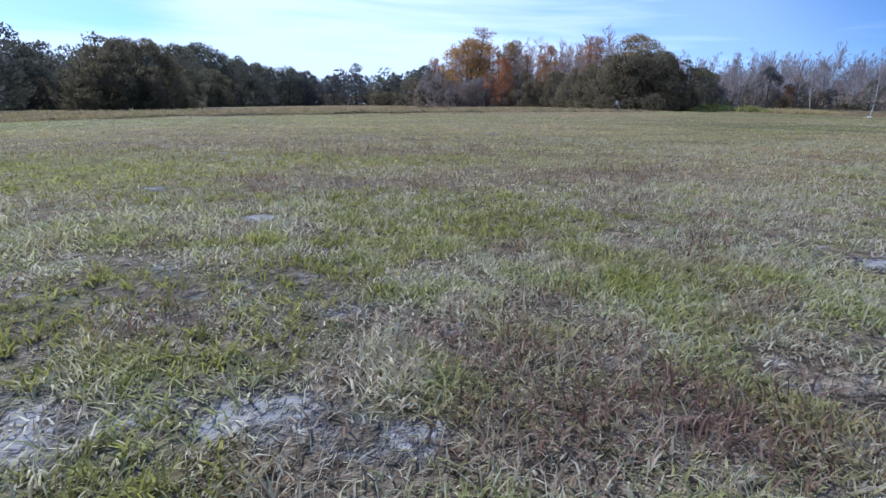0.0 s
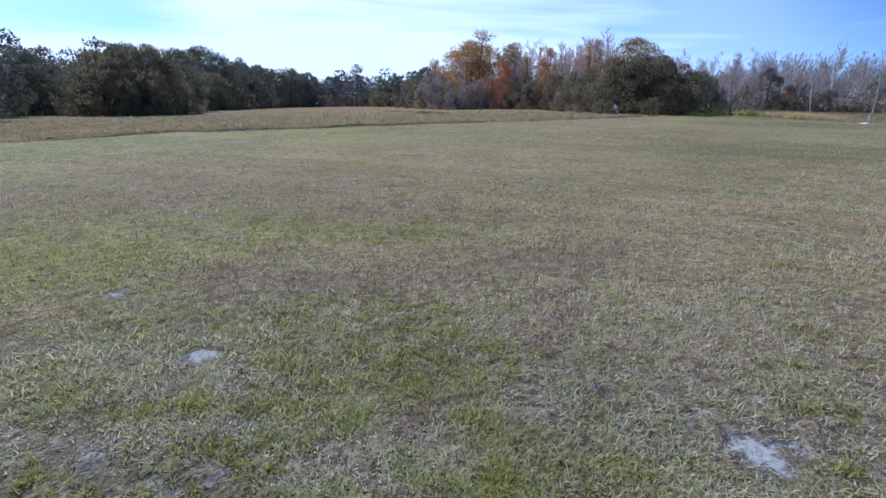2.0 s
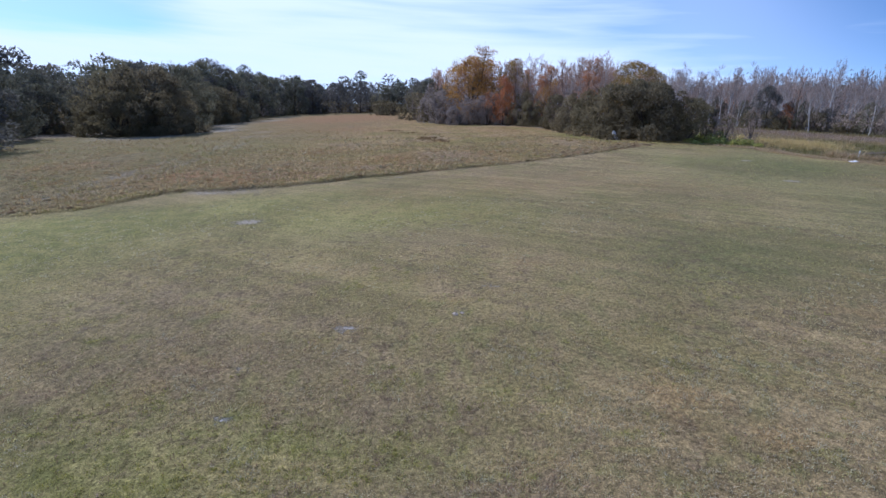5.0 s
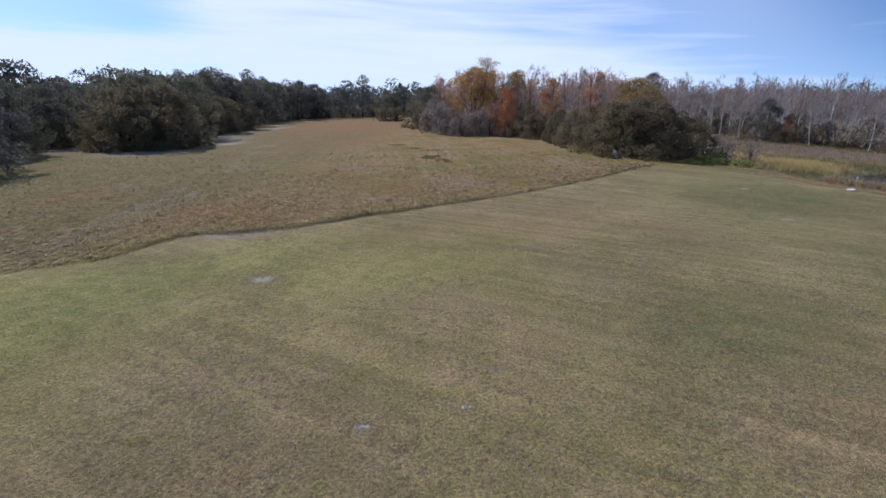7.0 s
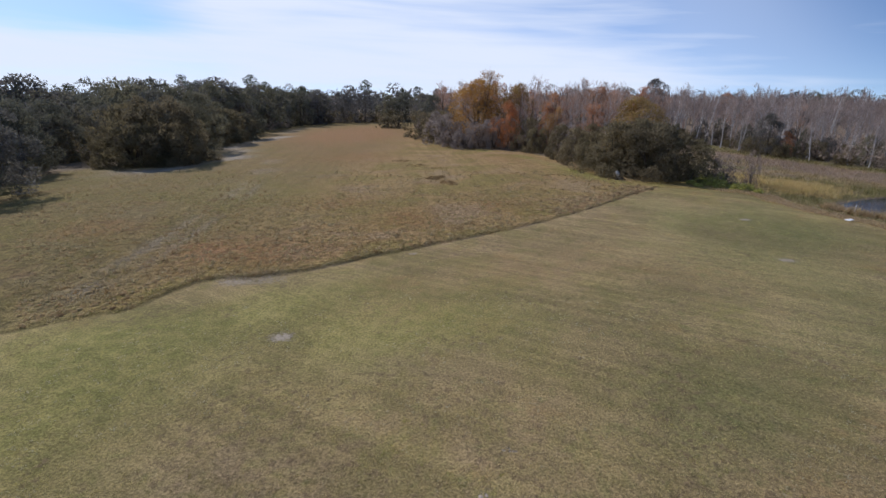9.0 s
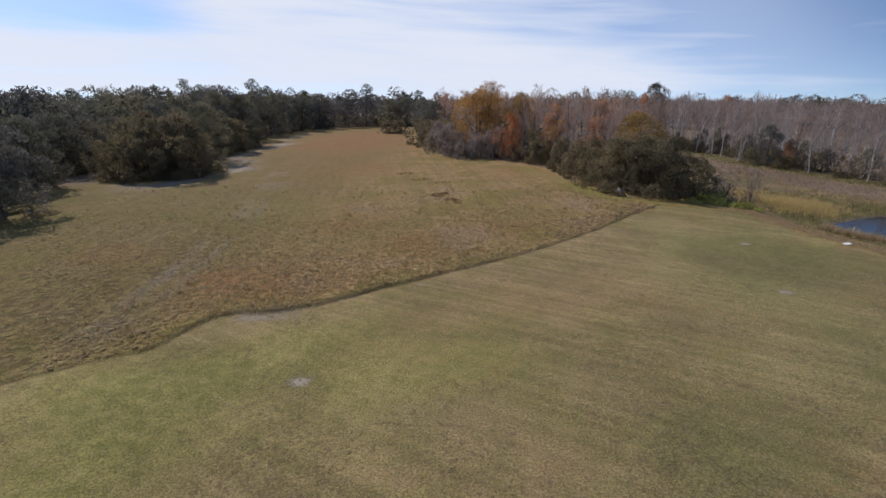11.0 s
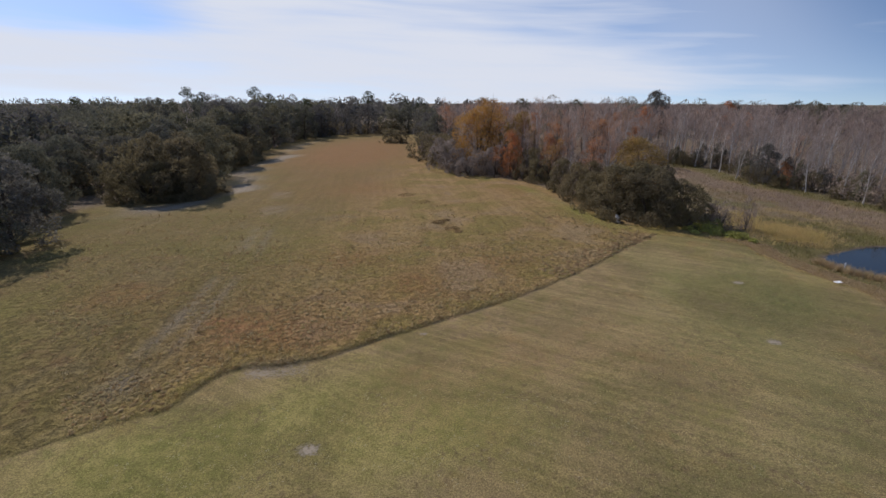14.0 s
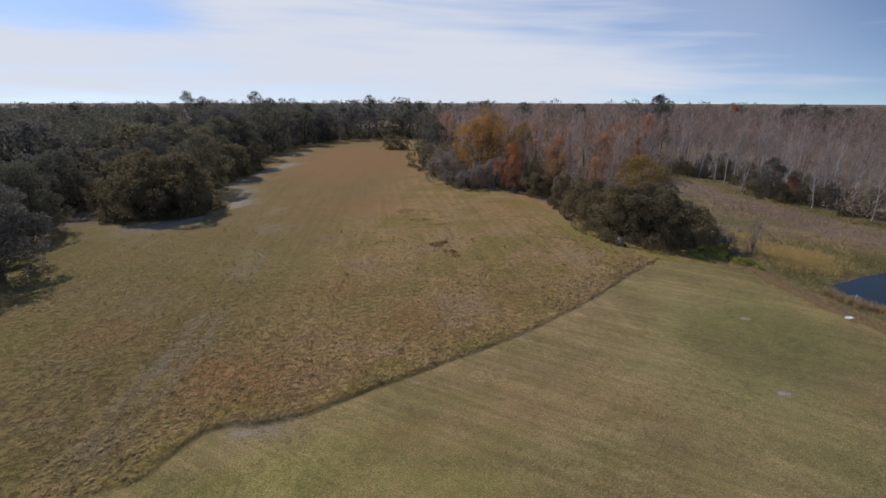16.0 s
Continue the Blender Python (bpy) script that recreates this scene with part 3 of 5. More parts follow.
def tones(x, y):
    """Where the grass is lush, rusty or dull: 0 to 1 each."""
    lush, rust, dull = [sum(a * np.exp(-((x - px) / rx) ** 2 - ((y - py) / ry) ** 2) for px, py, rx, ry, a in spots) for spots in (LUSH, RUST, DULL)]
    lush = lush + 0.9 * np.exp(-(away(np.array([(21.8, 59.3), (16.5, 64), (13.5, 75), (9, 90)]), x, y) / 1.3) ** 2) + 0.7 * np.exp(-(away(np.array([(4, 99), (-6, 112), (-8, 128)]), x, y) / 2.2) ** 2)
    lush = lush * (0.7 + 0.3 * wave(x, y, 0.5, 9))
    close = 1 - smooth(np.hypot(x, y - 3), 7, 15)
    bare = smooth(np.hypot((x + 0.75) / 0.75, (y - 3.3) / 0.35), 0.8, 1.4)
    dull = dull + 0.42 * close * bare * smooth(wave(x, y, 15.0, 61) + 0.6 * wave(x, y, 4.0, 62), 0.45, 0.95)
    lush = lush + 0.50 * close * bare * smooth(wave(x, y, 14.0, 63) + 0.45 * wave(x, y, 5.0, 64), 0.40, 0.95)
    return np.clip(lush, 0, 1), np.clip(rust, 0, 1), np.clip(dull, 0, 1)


# bare sandy spots in the lawn: x, y, radius, bareness
SANDY_SPOTS = [(-0.72, 3.29, .13, .74), (-0.45, 3.25, .10, .74), (-1.10, 3.24, .16, .72), (-0.62, 3.75, .10, .55), (-0.15, 3.45, .08, .5), (-1.35, 4.1, .14, .5), (-0.55, 4.35, .10, .5), (-1.3, 4.8, .10, 1.1), (1.1, 4.15, .16, .9), (0.85, 4.35, .16, .5), (-1.0, 3.9, .3, .5), (-0.95, 3.38, .40, .20), (-2.3, 5.6, .14, .9), (-0.3, 6.6, .10, .8), (-1.4, 6.1, .10, .8),
         (-2.9, 7.9, .2, .7), (-1.9, 10.7, .28, .95), (0.3, 11.5, .16, 1.0), (-3.2, 9.2, .22, .55), (-6.9, 10.6, .3, .8), (-7.5, 19.5, .50, 1.25), (19.4, 31.3, .50, 1.2), (22.9, 42.5, .42, 1.4), (-10.5, 26.1, 1.3, .65), (-12.6, 25.7, 1.0, .7), (1.0, 13.2, .3, .6), (-3.4, 31.0, .3, 1.0), (21, 57.3, .5, .5)]


def sandy(x, y):
    """Bare sand showing through the lawn: 0 to about 1."""
    return sum(a * np.exp(-((x - sx) ** 2 + ((y - sy) * 1.25) ** 2) / r ** 2 / 1.4) for sx, sy, r, a in SANDY_SPOTS)


def marsh_tones(x, y):
    """Shares of olive sedge and of grey-pink reeds in the marsh."""
    shore = away(np.concatenate([POND, POND[:1]]), x, y)
    wood = np.interp(y, FRONT_Y, FRONT_X) - x
    ragged = 0.8 * wave(x, y, 0.45, 55)
    straw = np.exp(-((x - 38.2) / 3.0) ** 2 - ((y - 60.6) / 3.2) ** 2) + 0.7 * np.exp(-((x - 36.4) / 2.0) ** 2 - ((y - 68) / 2.6) ** 2)
    sedge = np.exp(-((away(np.array([(37.5, 69), (41, 67), (43.6, 64.8), (45.4, 60.8), (48, 59)]), x, y) + 0.5 * ragged) / 1.5) ** 2) + np.exp(-((away(np.array([(33.3, 57), (35, 54.6)]), x, y) + 0.4 * ragged) / 1.3) ** 2)
    olive = np.clip(np.exp(-((shore + ragged) / 2.3) ** 2) + 0.85 * smooth(wood + 1.5 * ragged, 6.5, 3.0) + 0.95 * sedge - straw, 0, 0.94)
    mauve = np.clip(0.85 * smooth(wood + ragged, 4.0, 7.0) * smooth(wood + ragged, 17.0, 13.0) - straw, 0, 1) * (1 - olive)
    return olive, mauve


def give_tones(me, x, y, times):
    """Stores the tones at a blade's foot on all its corners."""
    for key, values in zip(("lush", "rust", "dull"), tones(x, y)):
        me.attributes.new(key, "FLOAT", "POINT").data.foreach_set("value", np.repeat(values, times).astype(np.float32))


def build_ground():
    xs = np.unique(np.concatenate([np.arange(-2.4, 1.6, 0.07), np.arange(-4, 4, 0.14), np.arange(-24, 30, 0.34), np.arange(-70, 66, 1.0), np.geomspace(66, 4200, 34), -np.geomspace(70, 4200, 34)]).round(3))
    ys = np.unique(np.concatenate([np.arange(3.0, 5, 0.07), np.arange(2.5, 8, 0.14), np.arange(0, 16, 0.4), np.arange(16, 60, 0.3), np.arange(62, 150, 1.2), np.geomspace(150, 4500, 40), -np.geomspace(0.5, 3000, 30)]).round(3))
    x, y = [a.ravel() for a in np.meshgrid(xs, ys)]
    z = height(x, y)
    nx = len(xs)
    i, j = [a.ravel() for a in np.meshgrid(np.arange(nx - 1), np.arange(len(ys) - 1))]
    k = j * nx + i
    me = mesh_from("ground", np.c_[x, y, z], [np.c_[k, k + 1, k + nx + 1, k + nx]])
    me.polygons.foreach_set("use_smooth", np.ones(len(k), bool))
    e = away(EDGE, x, y)
    lawn, marsh = is_lawn(x, y), is_marsh(x, y)
    rough = np.where(lawn, 0.0, smooth(e, 0.0, 0.3))
    wet = np.where(marsh, smooth(away(BANK, x, y), 0.3, 2.0), 0.0)
    sand = sandy(x, y)
    track = np.array([(-33, 84), (-28, 66), (-26, 58), (-24, 50), (-22.6, 41.5), (-20.9, 30.8), (-20.4, 24.7), (-20.8, 22.9), (-22, 20.5)])
    wobble = 0.45 * wave(x, y, 0.3, 14)
    sand += (0.46 * np.exp(-((away(track, x, y) + wobble) / 0.55) ** 2) + 0.44 * np.exp(-((away(track + (1.9, -0.4), x, y) + wobble) / 0.42) ** 2)) * smooth(wave(x, y, 0.45, 15), -0.7, 0.6)
    sand += 0.5 * np.exp(-((x + 19.5) / 1.2) ** 2 - ((y - 24.5) / 1.8) ** 2) + 0.3 * np.exp(-((x + 20.5) / 1.3) ** 2 - ((y - 34) / 2.5) ** 2)
    verge = np.array([(-62, 60), (-56, 68), (-47, 72), (-41, 82), (-44, 92), (-51, 106), (-53, 118), (-52.5, 133), (-58, 162), (-62, 190)])
    sand += 0.88 * np.exp(-(away(verge + (2.2, -1.2), x, y) / 3.6) ** 2) * smooth(wave(x, y, 0.35, 8), -0.6, 0.6)
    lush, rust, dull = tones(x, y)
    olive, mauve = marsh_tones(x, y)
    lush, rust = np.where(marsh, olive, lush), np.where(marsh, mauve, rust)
    # broken dark line along the field's lip: its shade put into the ground colour
    mud_and_shade = 0.55 * np.exp(-(e / 0.13) ** 2) * smooth(wave(x, y, 0.9, 12), -0.5, 0.9) * (x > -16.5) * (y < 57.5)
    mud_and_shade = mud_and_shade + np.where(inside(POND, x, y), 0.9, 0) + 0.8 * woods(x, y)
    me.attributes.new("dull", "FLOAT", "POINT").data.foreach_set("value", np.clip(dull, 0, 1).astype(np.float32))
    near = np.hypot(x + 0.4, y - 2.6)
    me.attributes.new("thatch", "FLOAT", "POINT").data.foreach_set("value", (0.9 * (1 - smooth(near, 1.2, 5.0)) * (1 - smooth(np.abs(np.arctan2(x + 0.39, y - 2.55)), 0.8, 1.9)) * smooth(near, 0.1, 0.6)).astype(np.float32))
    for key, cols in (("zone", (rough, wet, sand)), ("tone", (lush, rust, mud_and_shade))):
        at = me.attributes.new(key, "FLOAT_COLOR", "POINT")
        data = np.ones((len(x), 4), np.float32)
        for c, a in enumerate(cols):
            data[:, c] = np.clip(a, 0, 1)
        at.data.foreach_set("color", data.ravel())
    return tagged(part("ground", me, MAT_GROUND), "mown winter lawn meeting a rough dry field", "ground", kind="structure")


build_ground()

# pond
c = POND.mean(0)
wide = c + (POND - c) * 1.04
me = bpy.data.meshes.new("water")
bm = bmesh.new()
bm.faces.new([bm.verts.new((x, y, -0.92)) for x, y in wide])
bm.to_mesh(me)
bm.free()
tagged(part("water", me, MAT_WATER), "dark blue still pond among dry reeds", "pond", kind="structure")


# ---- trees ----
def branch(rng, p, d, length, r, level, out, droop=0.0, split=3, levels=3, up=0.25):
    """Grows a branch: tubes for the thick ones, end points for the foliage."""
    pts, rad = [p], [r]
    steps = 3
    for k in range(steps):
        d = d + rng.normal(size=3) * 0.16 + np.array([0, 0, up - droop * (k + 1) / steps])
        d = d / np.linalg.norm(d)
        p = p + d * length / steps
        pts.append(p)
        rad.append(r * (1 - 0.62 * (k + 1) / steps))
    out["limbs"].append((pts, rad, level))
    if level >= levels:
        out["ends"].append((p, d, length))
        return
    for k in range(split + (rng.rand() < 0.5)):
        f = rng.uniform(0.35, 1.0)
        j = min(int(f * steps), steps - 1)
        q = pts[j] + (pts[j + 1] - pts[j]) * (f * steps - j)
        side = rng.normal(size=3)
        side -= d * side.dot(d)
        side /= np.linalg.norm(side) + 1e-9
        nd = d * 0.75 + side * rng.uniform(0.45, 0.85)
        branch(rng, q, nd / np.linalg.norm(nd), length * rng.uniform(0.5, 0.72), r * 0.5, level + 1, out, droop, split, levels, up)


def skeleton(seed, tall, trunk_r, clear, reach, n_main, rise, levels=2, split=3, stems=1):
    rng = np.random.RandomState(seed)
    out = {"limbs": [], "ends": []}
    for s in range(stems):
        p = np.array([0, 0, -0.15]) + (rng.normal(size=3) * (0.35, 0.35, 0) if stems > 1 else 0)
        d0 = np.array([0, 0, 1.0]) + rng.normal(size=3) * (0.05 if stems == 1 else 0.22)
        pts, rad = [p], [trunk_r * 1.25]
        d, k_steps = d0 / np.linalg.norm(d0), 7
        h = tall * (1 if s == 0 else rng.uniform(0.75, 0.95))
        for k in range(k_steps):
            d = d + rng.normal(size=3) * 0.05 + np.array([0, 0, 0.12])
            d /= np.linalg.norm(d)
            p = p + d * h * 0.92 / k_steps
            pts.append(p)
            rad.append(trunk_r * (1 - 0.9 * (k + 1) / k_steps) + 0.015)
        out["limbs"].append((pts, rad, 0))
        out["ends"].append((pts[-1], d, tall * 0.1))
        for k in range(n_main):
            f = clear + (0.97 - clear) * (k + rng.rand()) / n_main
            j = min(int(f * k_steps), k_steps - 1)
            q = pts[j] + (pts[j + 1] - pts[j]) * (f * k_steps - j)
            a = k * 2.4 + rng.uniform(-0.5, 0.5)
            nd = np.array([math.cos(a), math.sin(a), rise * rng.uniform(0.7, 1.3)])
            ln = reach * rng.uniform(0.7, 1.1) * (1 - 0.62 * max(0, (f - clear) / (1 - clear)))
            branch(rng, q, nd / np.linalg.norm(nd), ln, max(0.03, rad[j] * 0.42), 1, out, 0.0, split, levels, 0.18)
    return rng, out


def wood_mesh(name, out, thin=0.02, sides=6):
    return joined(name, [tube(p if lv == 0 else p[::len(p) - 1], r if lv == 0 else r[::len(r) - 1], sides if lv == 0 else 3) if lv != 1 else tube(p, r, 3) for p, r, lv in out["limbs"] if r[0] > thin])


def foliage(rng, ends, per, radius, size, keep=1.0):
    """Leaf clumps round the branch ends, uneven in size."""
    at, sz = [], []
    for p, d, ln in ends:
        if rng.rand() > keep:
            continue
        m = int(per * rng.uniform(0.4, 1.5))
        r = radius * rng.uniform(0.6, 1.3)
        v = rng.normal(size=(m, 3))
        v /= np.linalg.norm(v, axis=1)[:, None]
        v *= (r * rng.uniform(0.35, 1.0, m) ** 0.5)[:, None]
        v[:, 2] *= 0.7
        at.append(p + v)
        sz.append(size * rng.uniform(0.6, 1.4, m))
    return np.concatenate(at), np.concatenate(sz)


def thing(name, label, category, group):
    return tagged(new(name), label, category, group)


def billows(rng, c, cr, count, size):
    """Leaves over a set of round clumps: places and sizes."""
    k = rng.choice(len(c), count, p=cr ** 2 / (cr ** 2).sum())
    v = rng.normal(size=(count, 3))
    v /= np.linalg.norm(v, axis=1)[:, None]
    out = c[k] - (0, 0, c[:, 2].mean() * 0.7)
    out /= np.linalg.norm(out, axis=1)[:, None] + 1e-9
    # leaves grow on the outer side of each clump
    inward = (v * out).sum(1)
    v = np.where((inward < 0.1)[:, None], v - out * (1.8 * inward)[:, None], v)
    v /= np.linalg.norm(v, axis=1)[:, None] + 1e-9
    at = c[k] + v * (cr[k] * rng.uniform(0.70, 1.10, count))[:, None] * (1, 1, 0.9)
    return at, size * rng.uniform(0.5, 1.4, count), v * 0.55 + out * 0.55 + (0, 0, 0.1)


def oak(seed, tall, label, count, size, wide=0.36, mat=None, name="oak_tree", low=0.05):
    """An evergreen with billows of foliage from low down to an uneven top."""
    rng, out = skeleton(seed, tall * 0.9, tall * 0.022, 0.2, tall * 0.30, 9, 0.6, 1, 2)
    ob = thing(name, label, "tree", "trees of the wood's edge")
    part("trunk", wood_mesh("trunk", out, 0.035), MAT_BARK, ob)
    n = 58
    a, f = rng.uniform(0, 6.28, n), (np.arange(n) + rng.rand(n)) / n
    z = tall * (low + (0.94 - low) * f)
    r = tall * wide * np.sqrt(np.clip(1 - ((f - 0.34) / 0.665) ** 2, 0.01, 1)) * rng.uniform(0.35, 0.95, n)
    c, cr = np.c_[np.cos(a) * r, np.sin(a) * r, z], tall * rng.uniform(0.065, 0.145, n)
    at, sz, turned = billows(rng, c, cr, count, size)
    at[:, 2] = np.maximum(at[:, 2], 0.2)
    part("crown", crown_mesh("crown", rng, at, sz, 0.4, turned), mat or MAT_OAK, ob, "dense small leaves")
    return ob


def shrub(seed, tall, wide, label, count, size, mat=None):
    """A broad, leafy bush that reaches the ground, in overlapping billows."""
    rng = np.random.RandomState(seed)
    ob = thing("bush", label, "bush", "bushes along the field")
    stems = []
    for k in range(6):
        a = k * 1.05 + rng.rand()
        d = np.array([math.cos(a) * wide * 0.45, math.sin(a) * wide * 0.45, tall * rng.uniform(0.55, 0.8)])
        stems.append(tube([np.array([0, 0, -0.1]), d * 0.35 + rng.normal(size=3) * 0.1, d * 0.7 + rng.normal(size=3) * 0.15, d], [0.11, 0.08, 0.05, 0.02], 5))
    part("trunk", joined("trunk", stems), MAT_BARK, ob)
    n = 60
    a, f = rng.uniform(0, 6.28, n), (np.arange(n) + rng.rand(n)) / n
    z = tall * (0.03 + 0.85 * f ** 1.25)
    r = wide * np.sqrt(np.clip(1 - ((z / tall - 0.2) / 0.78) ** 2, 0.05, 1)) * rng.uniform(0.4, 0.94, n)
    c, cr = np.c_[np.cos(a) * r, np.sin(a) * r, z], wide * rng.uniform(0.11, 0.26, n)
    at, sz, turned = billows(rng, c, cr, count, size)
    at[:, 2] = np.abs(at[:, 2]) + 0.04
    part("crown", crown_mesh("crown", rng, at, sz, 0.55, turned), mat or MAT_SHRUB, ob)
    return ob


def bare_tree(seed, tall, label, pale=True, leafy=None, keep=0.0, stems=1, twigs=None):
    """A leafless or nearly leafless tree: pale stem, steep limbs, a haze of twigs."""
    rng, out = skeleton(seed, tall, tall * 0.0135, 0.30, tall * 0.30, 12, 1.9, 2, 3, stems)
    ob = thing("bare_tree" if leafy is None else "autumn_tree", label, "tree", "trees of the leafless wood")
    part("trunk", wood_mesh("trunk", out, 0.02, 6), MAT_PALE if pale else MAT_BARK, ob)
    ends = out["ends"]
    p, q, w0 = [], [], []
    for e, d, ln in ends:
        m = 15
        dd = d + rng.normal(size=(m, 3)) * 0.5 + (0, 0, 0.25)
        dd /= np.linalg.norm(dd, axis=1)[:, None]
        s = e - d * ln * rng.uniform(0, 0.7, m)[:, None]
        p.append(s)
        q.append(s + dd * (ln * rng.uniform(0.35, 0.8, m))[:, None])
        w0.append(rng.uniform(0.016, 0.036, m))
    p, q, w0 = np.concatenate(p), np.concatenate(q), np.concatenate(w0)
    part("twig_spray", joined("twig_spray", [strips(rng, p, q, w0, w0 * 0.45)]), twigs or MAT_TWIG, ob)["kind"] = "stuff"
    if leafy is not None:
        at, sz = foliage(rng, ends, 58, tall * 0.075, 0.17, keep)
        part("crown", crown_mesh("crown", rng, at, sz), leafy, ob)
    return ob


def pine(seed, tall, label):
    rng, out = skeleton(seed, tall, tall * 0.016, 0.55, tall * 0.21, 12, 0.45, 1, 2)
    ob = thing("pine_tree", label, "tree", "pines above the wood")
    part("trunk", wood_mesh("trunk", out, 0.03), MAT_BARK, ob)
    at, sz = foliage(rng, out["ends"], 190, tall * 0.072, 0.34, 0.9)
    part("crown", crown_mesh("crown", rng, at, sz, 0.2), MAT_PINE, ob)
    return ob


def stand(ob, x, y, size=1.0, turn=0.0, wide=1.0):
    """Puts a tree on the ground."""
    ob.matrix_basis = pose(x, y, float(height(np.array([x]), np.array([y]))[0]), 0, 0, turn)
    ob.scale = (size * wide, size * wide, size)
    return ob


def more(ob, x, y, size=1.0, turn=0.0, wide=1.0):
    new_ob = copy_thing(ob, pose(0, 0, 0))
    return stand(new_ob, x, y, size, turn, wide)


class Kind:
    """Several grown shapes of one kind; each is built at its first use and copied from then on."""

    def __init__(self, grow, shapes, tall):
        self.grow, self.shapes, self.tall, self.made = grow, shapes, tall, {}

    def put(self, i, x, y, tall, turn, wide=1.0):
        i %= len(self.shapes)
        size = tall / self.tall
        if i not in self.made:
            self.made[i] = self.grow(*self.shapes[i])
            return stand(self.made[i], x, y, size, turn, wide)
        return more(self.made[i], x, y, size, turn, wide)


OAK_LABELS = ((11, "broad dark green live oak at the field edge"), (12, "dense evergreen oak with a rounded crown"), (13, "tall dark oak with an uneven crown"), (14, "olive green oak with low branches"))
OAKS = Kind(lambda s, l: oak(s, 12, l, 9600, 0.31, 0.40), OAK_LABELS, 12)
BACK_OAKS = Kind(lambda s, l: oak(s + 4, 12, l, 3000, 0.50, 0.40), OAK_LABELS, 12)
SHRUB_LABELS = ((21, "grey-green bush reaching down to the grass"), (22, "dense dark bush on the edge of the field"), (23, "rounded brownish-green wax myrtle bush"))
SHRUBS = Kind(lambda s, l: shrub(s, 5, 3.4, l, 10000, 0.176), SHRUB_LABELS, 5)
GREY_SHRUBS = Kind(lambda s, l: shrub(s, 5, 3.2, l, 7000, 0.17, MAT_GREY), ((91, "grey twiggy shrub at the foot of the wood"), (92, "bare-looking grey bush beside the field")), 5)
BACK_SHRUBS = Kind(lambda s, l: shrub(s + 5, 5, 3.4, l, 1500, 0.37), SHRUB_LABELS, 5)
BRUSH = Kind(lambda s, l: shrub(s, 5, 3.0, l, 1300, 0.27, MAT_BRUSH), ((81, "twiggy grey-brown brush at the wood's foot"), (82, "leafless tangled brush under the trees")), 5)
BARES = Kind(lambda s, l, st: bare_tree(s, 12, l, st), ((31, "leafless tree with a pale grey trunk", True), (32, "slender leafless grey tree", True), (33, "bare tree with steep grey twigs", True), (34, "leafless tree with forked pale limbs", True)), 12)
RED_BARES = Kind(lambda s, l, st: bare_tree(s, 12, l, st, twigs=MAT_RED_TWIG), ((35, "leafless tree with a haze of reddish twigs", True), (36, "bare tree with russet-brown upright twigs", False)), 12)
MAPLES = Kind(lambda s, l, m: oak(s, 12, l, 13000, 0.215, 0.34, m, "autumn_tree", 0.09), ((71, "round-headed autumn tree, golden-brown leaves", MAT_ORANGE), (72, "small tree with orange-red autumn leaves", MAT_RUST), (73, "yellowing tree with dense olive-gold leaves", MAT_OLIVE)), 12)
GOLD = Kind(lambda s, l: bare_tree(s, 12, l, False, MAT_ORANGE, 0.85, 2), ((41, "autumn tree with golden-orange leaves"), (42, "half-bare tree with yellow-orange leaves")), 12)
RUSTY = Kind(lambda s, l: bare_tree(s, 9, l, False, MAT_RUST, 0.6, 1), ((51, "thin tree with rust-red autumn leaves"), (52, "half-bare tree with russet leaves")), 9)
PINES = Kind(lambda s, l: pine(s, 20, l), ((61, "tall dark pine standing above the wood"), (62, "tall slender pine with an open crown")), 20)

rng = np.random.RandomState(5)
# the big bush at the lawn's far corner, with autumn trees behind it
for i, x, y, h, r in ((0, 19.5, 70.0, 6.2, 1.3), (1, 23.4, 66.2, 6.6, 1.3), (2, 27.2, 63.6, 4.8, 1.15), (1, 21.8, 71.0, 7.2, 1.2), (0, 18.3, 76.0, 4.4, 1.0), (2, 25.2, 69.0, 6.9, 1.15)):
    SHRUBS.put(i, x, y, h, rng.uniform(0, 360), r * 0.95)
MAPLES.put(0, 2.0, 114, 13.8, 20, 1.35)
GOLD.put(0, 2.6, 114, 15.4, 150, 1.2)
MAPLES.put(2, 24.6, 75.5, 9.8, 80, 1.35)
RED_BARES.put(0, 20.5, 77.5, 11.0, 80, 0.9)
RED_BARES.put(1, 18.8, 79.0, 9.0, 10, 0.9)
MAPLES.put(2, 10.6, 108, 12.6, 10, 0.85)
RED_BARES.put(0, 11.5, 106, 12.0, 10, 0.9)
MAPLES.put(1, 8.2, 102.4, 9.0, 0, 0.72)
MAPLES.put(1, 15.4, 99.6, 8.4, 60, 0.70)
RUSTY.put(1, 16.4, 97.5, 11.0, 120, 1.2)
RED_BARES.put(1, 12.6, 101.0, 10.4, 30, 1.1)
GOLD.put(0, 15.2, 95.4, 8.2, 200, 0.9)
RED_BARES.put(0, 17.6, 90.5, 10.0, 200, 1.1)
RED_BARES.put(1, 20.6, 88.0, 11.2, 260, 1.1)
RUSTY.put(0, 19.2, 82.0, 8.6, 75, 1.1)
RED_BARES.put(0, 22.5, 84.0, 10.6, 75, 1.1)
RUSTY.put(1, 23.0, 95.0, 12.0, 15, 1.1)
MAPLES.put(1, 59.4, 97.5, 4.6, 30, 0.8)
RED_BARES.put(1, 62.8, 99.5, 9.4, 110, 0.9)
MAPLES.put(2, 69.5, 79.5, 7.4, 50, 0.6)
OAKS.put(3, 56.6, 98.5, 7.6, 130, 0.85)
BRUSH.put(0, 33.5, 61.4, 4.3, 40, 0.42)
